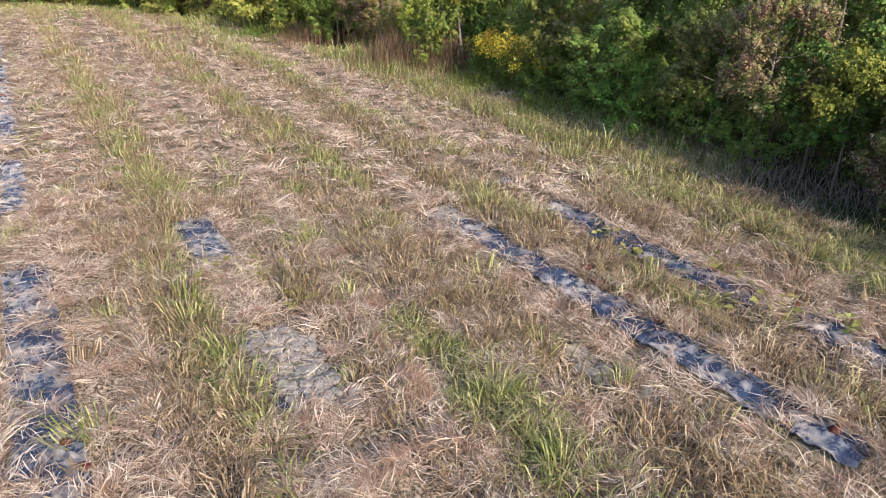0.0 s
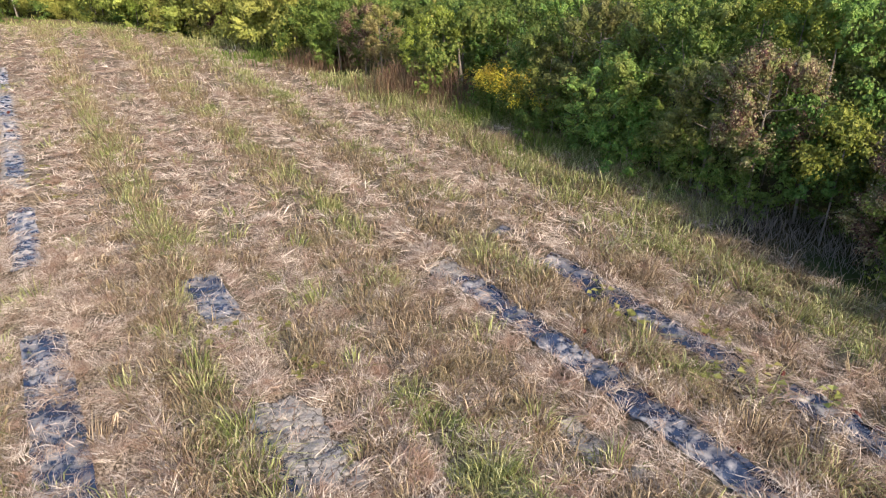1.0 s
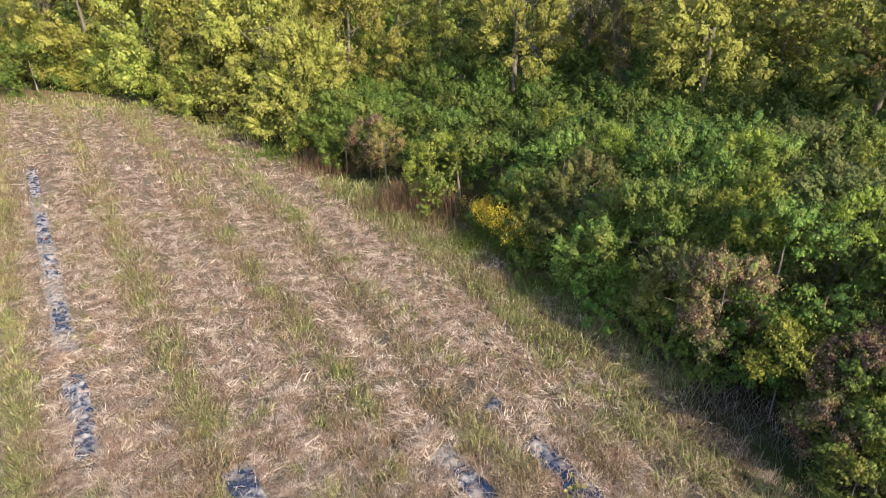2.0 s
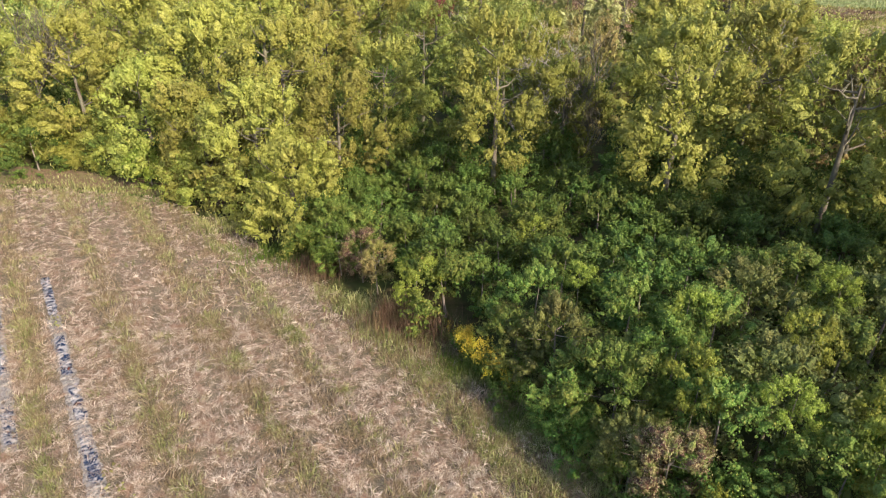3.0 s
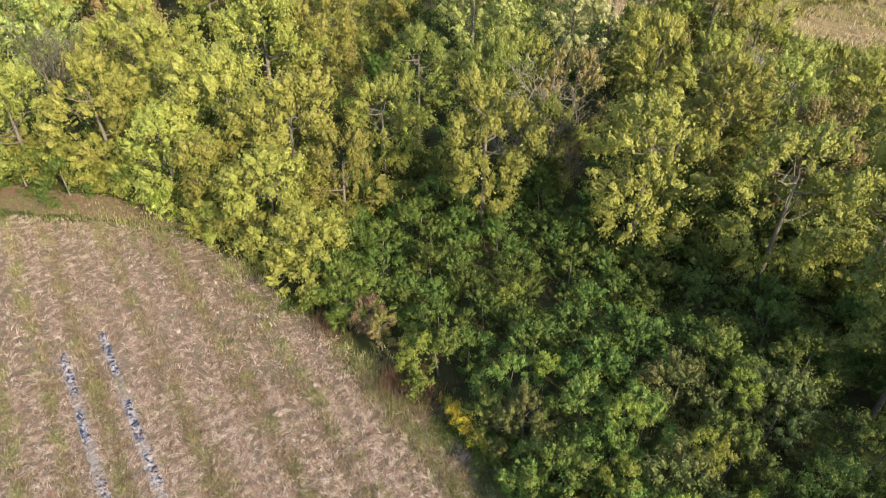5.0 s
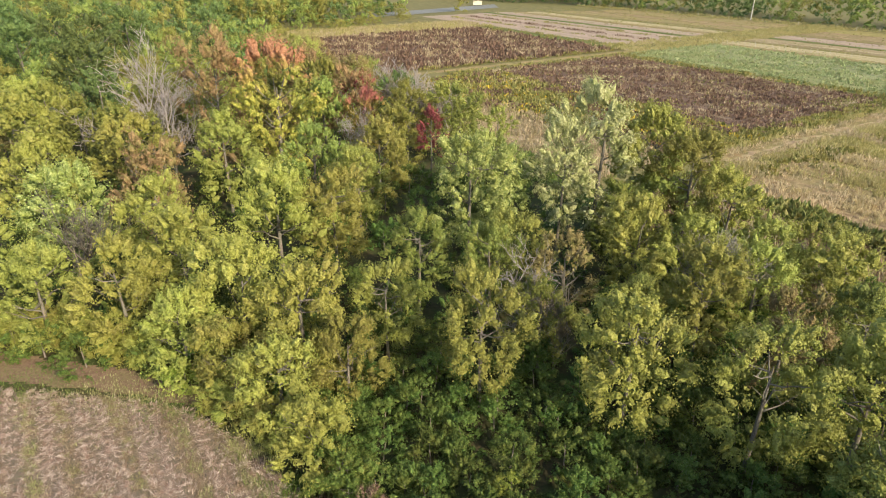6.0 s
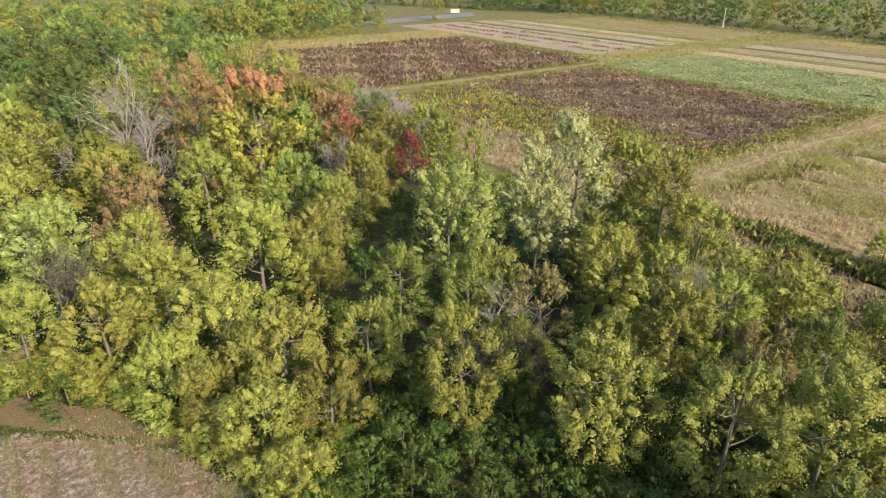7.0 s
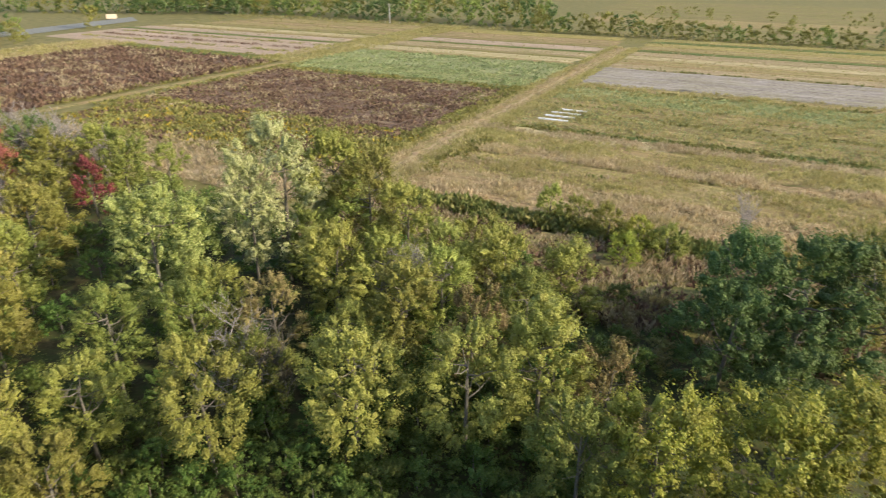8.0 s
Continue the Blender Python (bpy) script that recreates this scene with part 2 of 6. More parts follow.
GRASS = blade_mat("green_grass_blades", [(0.0, (0.095, 0.122, 0.032)), (0.5, (0.22, 0.24, 0.078)), (1.0, (0.54, 0.53, 0.27))], (0.38, 0.33, 0.17), amount=0.65, patch_scale=1.6)
PLASTIC_NAME = "black_plastic_film"


# ---- mesh helpers ----
def ground_z(x, y):
    y = np.asarray(y, float)
    k = np.clip((y - 8.0) / 44.0, 0, 1)
    return -0.45 + 0.75 * k * k * (3 - 2 * k) + 0.0 * np.asarray(x, float)


def massed(mat, size):
    """The material of a clump's heart under leaves of mat."""
    key = mat.name, size
    if key not in MASS:
        name, stops, patch, amount, shine, through, top, patch_scale, hues, values = MASS[mat.name]
        MASS[key] = leaf_mat(name, stops, patch, amount, shine, through, top, size, patch_scale, hues, values)
    return MASS[key]


def mesh_of(name, verts, faces, mat, smooth=False, second=None):
    """A mesh from an array of places and one or more arrays of faces, each with faces of one number of corners."""
    verts = np.asarray(verts, np.float32)
    sets = [np.asarray(f, np.int32) for f in (faces if isinstance(faces, tuple) else (faces,))]
    me = bpy.data.meshes.new(name)
    total = np.concatenate([np.full(len(f), f.shape[1], np.int32) for f in sets])
    index = np.concatenate([f.ravel() for f in sets])
    me.vertices.add(len(verts))
    me.vertices.foreach_set("co", verts.ravel())
    me.loops.add(len(index))
    me.loops.foreach_set("vertex_index", index)
    me.polygons.add(len(total))
    me.polygons.foreach_set("loop_start", np.concatenate([[0], np.cumsum(total)[:-1]]).astype(np.int32))
    me.polygons.foreach_set("loop_total", total)
    which = np.concatenate([np.full(len(f), n, np.int32) for n, f in enumerate(sets)])
    me.polygons.foreach_set("use_smooth", np.full(len(total), smooth))
    me.materials.append(mat)
    if second:
        me.materials.append(second)
        me.polygons.foreach_set("material_index", which)
    me.update(calc_edges=True)
    return me


def part_of(name, me, parent, label=""):
    ob = new(name, me)
    ob.parent = parent
    return tagged(ob, label) if label else ob


def part(name, bm, material, parent, label=""):
    me = bpy.data.meshes.new(name)
    bm.to_mesh(me)
    bm.free()
    me.materials.append(material)
    return part_of(name, me, parent, label)


def unit(a):
    return a / np.maximum(np.linalg.norm(a, axis=-1, keepdims=True), 1e-9)


def leaf_quads(base, way, normal, length, width, fold=0.18):
    """Leaves as folded rhombs: base, two sides, tip."""
    side = unit(np.cross(normal, way))
    up = np.cross(way, side)
    L, W = length[:, None], width[:, None]
    mid = base + way * L * 0.45
    v = np.stack([base, mid + side * W + up * W * fold * 2, base + way * L, mid - side * W + up * W * fold * 2], 1).reshape(-1, 3)
    return v, np.arange(len(base) * 4).reshape(-1, 4)


def blades(base, lean, height, width, bend, r):
    """Grass blades of three triangles, each bent over towards its lean."""
    n = len(base)
    a = r.uniform(0, 2 * np.pi, n)
    side = np.stack([np.cos(a), np.sin(a), np.zeros(n)], 1) * width[:, None]
    up = np.array([0, 0, 1.0])
    mid = base + up * (height * 0.6)[:, None] + lean * (height * bend * 0.3)[:, None]
    tip = base + up * (height * np.clip(1.0 - 0.45 * bend, 0.15, 1))[:, None] + lean * (height * bend)[:, None]
    v = np.stack([base - side, base + side, mid - side * 0.8, mid + side * 0.8, tip], 1).reshape(-1, 3)
    o = np.arange(n)[:, None] * 5
    f = np.concatenate([o + [0, 1, 3], o + [0, 3, 2], o + [2, 3, 4]], 0)
    return v, f


def tube(path, radii, sides=6):
    """Places and faces of a tapered tube along a path."""
    path = [Vector(p) for p in path]
    v, f = [], []
    for i, p in enumerate(path):
        way = (path[min(i + 1, len(path) - 1)] - path[max(i - 1, 0)]).normalized()
        x = way.orthogonal().normalized()
        y = way.cross(x)
        for k in range(sides):
            a = 2 * math.pi * k / sides
            v.append(p + (x * math.cos(a) + y * math.sin(a)) * radii[i])
    for i in range(len(path) - 1):
        for k in range(sides):
            k2 = (k + 1) % sides
            f.append((i * sides + k, i * sides + k2, (i + 1) * sides + k2, (i + 1) * sides + k))
    return [tuple(q) for q in v], f


def tubes_mesh(name, tubes, mat):
    v, f = [], []
    for path, radii, sides in tubes:
        tv, tf = tube(path, radii, sides)
        f += [tuple(i + len(v) for i in q) for q in tf]
        v += tv
    return mesh_of(name, v, f, mat, smooth=True)


# ---- the ground and the stubble field ----
ROW_WAY, ROW_ACROSS = np.array([-0.56, 0.83]), np.array([0.83, 0.56])   # along and across the beds
EDGE = [(12.5, 2.0), (9.0, 8.0), (7.6, 10.6), (6.5, 12.6), (5.3, 15.2), (3.9, 18.0), (2.3, 20.6), (0.4, 23.4), (-2.3, 25.8), (-5.2, 29.0), (-10.5, 34.5), (-14.5, 38.2),
        (-19.5, 41.6), (-26.0, 43.2), (-36.0, 44.6), (-60.0, 47.0)]


def edge_y(x):
    pts = sorted(EDGE)
    return np.interp(x, [p[0] for p in pts], [p[1] for p in pts])


def soft_noise(x, y, scale, seed=0.0):
    """Smooth noise in the range -1 to 1 from a few sines of uneven direction."""
    x, y = np.asarray(x) * scale, np.asarray(y) * scale
    s = np.sin(x * 1.3 + y * 0.7 + seed) + np.sin(-x * 0.8 + y * 1.7 + seed * 2.1 + 1.3) + np.sin(x * 2.3 - y * 1.9 + seed * 0.7 + 4.0) * 0.6 + np.sin(x * 3.7 + y * 3.1 + seed * 1.9) * 0.4
    return s / 3.0


def sheet(name, mat, xs, ys, height, label, keep=None, kind="structure", category="ground"):
    """A sheet of ground over the grid xs by ys."""
    X, Y = np.meshgrid(xs, ys)
    v = np.stack([X, Y, height(X, Y)], -1).reshape(-1, 3)
    i = np.arange((len(ys) - 1) * len(xs)).reshape(len(ys) - 1, len(xs))[:, :-1].ravel()
    f = np.stack([i, i + 1, i + len(xs) + 1, i + len(xs)], 1)
    if keep is not None:
        c = v[f].mean(1)
        f = f[keep(c[:, 0], c[:, 1])]
    ob = new(name, mesh_of(name, v, f, mat, smooth=True))
    return tagged(ob, label, category, "", kind)


MEADOW = rough_mat("meadow", [(0.3, (0.085, 0.085, 0.027)), (0.5, (0.15, 0.135, 0.048)), (0.75, (0.26, 0.215, 0.095))], 0.22, (0.15, 0.138, 0.05), 0.022, 0.85, bump=0.5, bump_scale=4.0)
steps = np.concatenate([-np.geomspace(3000, 130, 14), np.arange(-120, 121, 8.0), np.geomspace(130, 3000, 14)])
sheet("ground", MEADOW, steps, steps + 60, lambda x, y: ground_z(x, y) - 0.12, "rough autumn meadow and bare earth under the wood")

BEDS = (-5.2, -2.9, -0.6, 2.05, 4.35, 6.5, 8.5)


def field_z(x, y):
    """The stubble field: low raised beds with rough tilth between."""
    s = np.asarray(x) * ROW_ACROSS[0] + np.asarray(y) * ROW_ACROSS[1]
    bed = sum(np.exp(-((s - b) / 0.42) ** 4) for b in BEDS)
    return ground_z(x, y) + 0.07 * bed + 0.05 * soft_noise(x, y, 2.2) + 0.035 * soft_noise(x, y, 6.0, 2.0) + 0.03 * soft_noise(x, y, 12.0, 4.0)


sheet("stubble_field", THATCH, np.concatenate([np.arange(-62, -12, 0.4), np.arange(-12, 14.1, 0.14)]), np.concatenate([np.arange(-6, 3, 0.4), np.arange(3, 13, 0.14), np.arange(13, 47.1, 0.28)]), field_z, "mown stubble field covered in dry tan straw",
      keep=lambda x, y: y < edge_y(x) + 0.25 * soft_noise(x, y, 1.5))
sheet("forest_floor", FLOOR, np.arange(-75, 70.1, 1.0), np.arange(2, 135.1, 1.0), lambda x, y: ground_z(x, y) - 0.04 + 0.05 * soft_noise(x, y, 0.9),
      "dark leaf litter and low green weeds under trees",
      keep=lambda x, y: (y > edge_y(x) - 0.6) & (0.535 * (x - 54) - 0.0 * y + 0.0 < 40) & ((x - 54) * 0.845 + (y - 112) * 0.535 < -30 + 3 * soft_noise(x, y, 0.3)))
PATHSOIL = rough_mat("earth_path", [(0.3, (0.12, 0.075, 0.05)), (0.7, (0.24, 0.165, 0.115))], 4.0, (0.16, 0.16, 0.06), 0.5, 0.35, bump=0.4)
sheet("dirt_path", PATHSOIL, np.arange(-62, -17, 0.5), np.arange(40, 56, 0.3), lambda x, y: ground_z(x, y) + 0.03 + 0.03 * soft_noise(x, y, 1.7),
      "bare brown dirt track between field and wood", keep=lambda x, y: np.abs(y - edge_y(x) - 2.2 - 0.06 * (-20 - x)) < 1.2 + 0.04 * (-18 - x) + 0.3 * soft_noise(x, y, 1.1))


# ---- where film and bare soil lie: across the rows, and stretches along them ----
FILMS = {
    -0.55: [(14.0, 17.7), (9.4, 11.3), (8.75, 9.1), (7.3, 8.5), (5.9, 7.1), (4.4, 5.75), (20.2, 23.0), (24.0, 26.6), (27.4, 30.8), (33.0, 37.5)],
    -2.95: [(29.0, 31.6), (33.0, 37.0), (24.0, 26.5)],
    2.15: [(10.1, 11.8)],
    6.5: [(4.95, 9.1), (4.25, 4.85), (3.4, 4.1), (2.6, 3.25), (1.8, 2.3), (0.7, 1.4)],
    8.5: [(7.2, 8.9), (4.9, 7.0), (4.1, 4.8), (2.9, 3.6), (1.4, 2.7), (10.2, 10.5)],
}
SOILS = ((2.15, 5.5, 7.5, 0.42), (2.2, 9.6, 12.0, 0.36), (6.45, 8.8, 9.9, 0.33), (5.4, 4.2, 5.0, 0.2), (1.25, 13.6, 14.6, 0.25), (-0.5, 8.0, 9.0, 0.3), (5.5, 3.4, 3.9, 0.16), (-0.6, 19.0, 33.0, 0.32), (-2.95, 23.5, 37.0, 0.3))


def covered(s, w):
    hit = np.zeros(len(s), bool)
    for row, parts in FILMS.items():
        for w0, w1 in parts:
            hit |= (np.abs(s - row) < 0.30) & (w > w0) & (w < w1)
    for row, w0, w1, half in SOILS:
        hit |= (np.abs(s - row) < half) & (w > w0) & (w < w1)
    return hit


def on_film(s):
    """Within a row that film covers, on which straw lies higher."""
    return np.any([np.abs(s - row) < 0.33 for row in FILMS], axis=0)


# ---- straw and standing grass on the field ----
def spots(n, x0, x1, y0, y1, r, inside):
    p = np.stack([r.uniform(x0, x1, n), r.uniform(y0, y1, n)], 1)
    return p[inside(p[:, 0], p[:, 1])]


def in_field(x, y):
    return y < edge_y(x) + 0.3


def in_view(x, y):
    return (np.abs(x) < 2.5 + np.where(y > 12, 1.15, 0.82) * y) & (y > 3.2)


gr = np.random.default_rng(5)


def band(s, centre, half):
    return np.exp(-((s - centre) / half) ** 2)


def dry_bands(s, w, x, y):
    """Where dead grass was left standing between the mown lanes."""
    far = np.clip((w - 10.0) / 4.0, 0, 1)
    near = 1.1 * band(s, 4.9, 0.6) + 0.8 * band(s, 1.05, 0.4) + 0.9 * band(s, 7.5, 0.45) + 0.7 * band(s, 9.6, 0.6) + 0.85 * band(s, 11.8, 1.0) + 0.5 * band(s, 3.1, 0.35) + 0.8 * band(s, -1.75, 0.45)
    away = 1.0 * band(s, 1.9, 0.6) + 1.0 * band(s, 5.5, 0.7) + 0.7 * band(s, 7.9, 0.5) + 0.9 * band(s, 11.8, 0.9)
    left = 0.9 * band(s, -1.8, 0.45) + 0.8 * band(s, -4.2, 0.45) + 0.9 * band(s, -6.5, 0.45) + 0.8 * band(s, -8.9, 0.45) + 0.8 * band(s, -11.3, 0.5)
    k = near * (1 - far) + away * far + left
    return k * (0.7 + 0.55 * soft_noise(x, y, 0.7, 1.0)) + 0.10 + 0.10 * soft_noise(x, y, 1.1, 3.0)


def green_bands(s, w, x, y):
    far = np.clip((w - 10.0) / 4.0, 0, 1)
    near = 0.6 * band(s, 3.75, 0.35) * (w < 10.5) + 0.8 * band(s, 4.9, 0.4) * (w > 9.5) + 0.7 * band(s, 1.4, 0.25) + 0.6 * band(s, 7.6, 0.35) + 0.6 * band(s, 11.4, 1.0)
    away = 0.8 * band(s, 1.9, 0.4) + 0.95 * band(s, 5.7, 0.4) + 0.8 * band(s, 8.6, 0.4) + 0.8 * band(s, 11.9, 0.8)
    left = 0.8 * band(s, -2.0, 0.4) + 0.8 * band(s, -4.3, 0.4) + 0.8 * band(s, -6.6, 0.4) + 0.7 * band(s, -9.0, 0.4) + 0.7 * band(s, -11.4, 0.4)
    k = near * (1 - far) + away * far + left
    lush = 1.1 * band(s, 3.9, 0.33) * (w < 5.6) * (0.75 + 0.5 * soft_noise(x, y, 1.6, 2.0))
    return k * np.clip(0.7 + 1.0 * soft_noise(x, y, 0.9, 7.0), 0, 1) + lush


def straw_layer(name, wisps, y0, y1, length, width, label, seed, each=16, where=in_view):
    """Straw in wisps: each wisp lies one way, its stems spread, curl and cross the next wisp."""
    r = np.random.default_rng(seed)
    p = spots(wisps, -min(48, 4 + 1.1 * y1) if y0 > 0 else -12, 11, y0, y1, r, lambda x, y: in_field(x, y) & where(x, y))
    s, w = p @ ROW_ACROSS, p @ ROW_WAY
    bare = np.clip(0.8 * dry_bands(s, w, p[:, 0], p[:, 1]) + 0.5 * green_bands(s, w, p[:, 0], p[:, 1]), 0, 0.93)
    clump = soft_noise(p[:, 0], p[:, 1], 3.2, 8.0) + 0.6 * soft_noise(p[:, 0], p[:, 1], 8.0, 3.0)
    hold = (r.random(len(p)) > np.where(covered(s, w), 0.5, bare)) & (r.random(len(p)) < 0.52 + 1.1 * clump)
    p, clump = p[hold], clump[hold]
    k = len(p)
    head = math.atan2(ROW_WAY[1], ROW_WAY[0]) + soft_noise(p[:, 0], p[:, 1], 0.8, 9.0) * 1.8 + r.normal(0, 0.8, k)
    rise, curl, heap = r.normal(0.05, 0.13, k), r.normal(0, 0.5, k), np.abs(r.normal(0, 0.035, k)) + 0.11 * np.clip(clump + 0.2, 0, 1)
    of = np.repeat(np.arange(k), each)
    m = len(of)
    a = head[of] + r.normal(0, 0.45, m) + np.where(r.random(m) < 0.12, 1.6, 0.0)
    way = np.stack([np.cos(a), np.sin(a), np.zeros(m)], 1)
    cross = np.stack([-np.sin(a), np.cos(a), np.zeros(m)], 1)
    q = p[of] + r.normal(0, length * 0.28, (m, 2))
    qs, qw = q @ ROW_ACROSS, q @ ROW_WAY
    open_ground = ~covered(qs, qw) | (r.random(m) < np.where(np.abs(qs - 2.15) < 0.5, 0.08, 0.2))
    of, a, way, cross, q = of[open_ground], a[open_ground], way[open_ground], cross[open_ground], q[open_ground]
    m = len(of)
    base = np.stack([q[:, 0], q[:, 1], field_z(q[:, 0], q[:, 1]) + heap[of] + r.uniform(0, 0.03, m) + 0.06 * on_film(q @ ROW_ACROSS)], 1)
    L = length * r.uniform(0.5, 1.5, m)
    bow = (curl[of] + r.normal(0, 0.15, m)) * L
    lift = np.maximum(rise[of] + r.normal(0, 0.10, m), -0.05) * L
    mid = base + way * (L * 0.5)[:, None] + cross * (bow * 0.3)[:, None]
    tip = base + way * L[:, None] + cross * bow[:, None]
    mid[:, 2] += lift * 0.75
    tip[:, 2] = np.maximum(tip[:, 2] + lift * 0.8, field_z(tip[:, 0], tip[:, 1]) + 0.01 + 0.06 * on_film(tip[:, :2] @ ROW_ACROSS))
    tilt = r.uniform(-0.6, 0.6, m)
    side = (cross + np.stack([0 * tilt, 0 * tilt, tilt], 1)) * (width * r.uniform(0.6, 1.4, m))[:, None]
    v = np.stack([base - side, base + side, mid - side, mid + side, tip], 1).reshape(-1, 3)
    o = np.arange(m)[:, None] * 5
    f = np.concatenate([o + [0, 1, 3], o + [0, 3, 2], o + [2, 3, 4]], 0)
    tagged(new(name, mesh_of(name, v, f, STRAW)), label, "straw", "", "stuff")


straw_layer("straw", 40000, 3.5, 12.5, 0.24, 0.0034, "loose pale straw lying flattened over the mown field", 11)
straw_layer("straw", 33000, 11.5, 26, 0.30, 0.0064, "loose pale straw lying flattened over the mown field", 12, 14)
straw_layer("straw", 30000, 25, 46, 0.36, 0.0105, "loose pale straw lying flattened over the mown field", 13, 10)
straw_layer("straw", 6500, -6, 3.6, 0.26, 0.006, "loose pale straw lying flattened over the mown field", 14, 8, lambda x, y: np.abs(x) < 12)


def standing(name, mat, n, y0, y1, height, width, dense, label, seed, bend=(0.25, 1.5), inside=in_field):
    """Standing blades where dense(s, w, x, y) says so, in small tufts."""
    r = np.random.default_rng(seed)
    each = 34 if y1 < 15 else 24 if y1 < 30 else 16
    tuft = spots(n // each, -min(48, 4 + 1.1 * y1), 13, y0, y1, r, lambda x, y: inside(x, y) & in_view(x, y))
    s, w = tuft @ ROW_ACROSS, tuft @ ROW_WAY
    tuft = tuft[(r.uniform(0, 1, len(tuft)) < np.clip((dense(s, w, tuft[:, 0], tuft[:, 1]) - 0.13) * 1.5, 0.02, 1)) & ~(covered(s, w) & (r.random(len(tuft)) < 0.93))]
    k = len(tuft)
    out = r.normal(0, 1, (k * each, 2))
    p = np.repeat(tuft, each, 0) + out * 0.085 * (1 + (y0 + y1) / 60)
    m = len(p)
    tall = np.repeat(r.uniform(0.45, 1.3, k), each)
    fall = np.repeat(r.uniform(0, 6.28, k), each)
    lean = out * 0.8 + np.stack([np.cos(fall), np.sin(fall)], 1) * 0.8 + r.normal(0, 0.35, (m, 2))
    lean = unit(np.concatenate([lean, np.zeros((m, 1))], 1))
    base = np.stack([p[:, 0], p[:, 1], field_z(p[:, 0], p[:, 1]) - 0.02], 1)
    v, f = blades(base, lean, height * tall * r.uniform(0.6, 1.2, m), np.full(m, width) * r.uniform(0.6, 1.3, m), r.uniform(*bend, m), r)
    tagged(new(name, mesh_of(name, v, f, mat)), label, "grass", "", "stuff")


for n, y0, y1, hgt, wid, seed in ((120000, 3.5, 13, 0.36, 0.0085, 31), (130000, 11, 27, 0.36, 0.011, 32), (120000, 25, 46, 0.40, 0.013, 33)):
    standing("dry_grass", DRYGRASS, n * 2, y0, y1, hgt, wid, dry_bands, "standing dead brown grass in rows between beds", seed)
    standing("green_grass", GRASS, n * 2, y0, y1, hgt * 1.15, wid, green_bands, "yellowish green tall grass growing in rows", seed + 10)


# ---- trees and shrubs: unit crowns (radius 1, middle at 0) on a trunk ----
def ball(fine):
    """A ball of twenty faces, or a coarser one of eight."""
    bm = bmesh.new()
    if fine:
        bmesh.ops.create_icosphere(bm, subdivisions=1, radius=1.0)
    else:
        bmesh.ops.create_uvsphere(bm, u_segments=4, v_segments=2, radius=1.0)
    v, f = np.array([q.co[:] for q in bm.verts]), np.array([[q.index for q in p.verts] for p in bm.faces])
    bm.free()
    return v, f


BALLS = {True: ball(True), False: ball(False)}


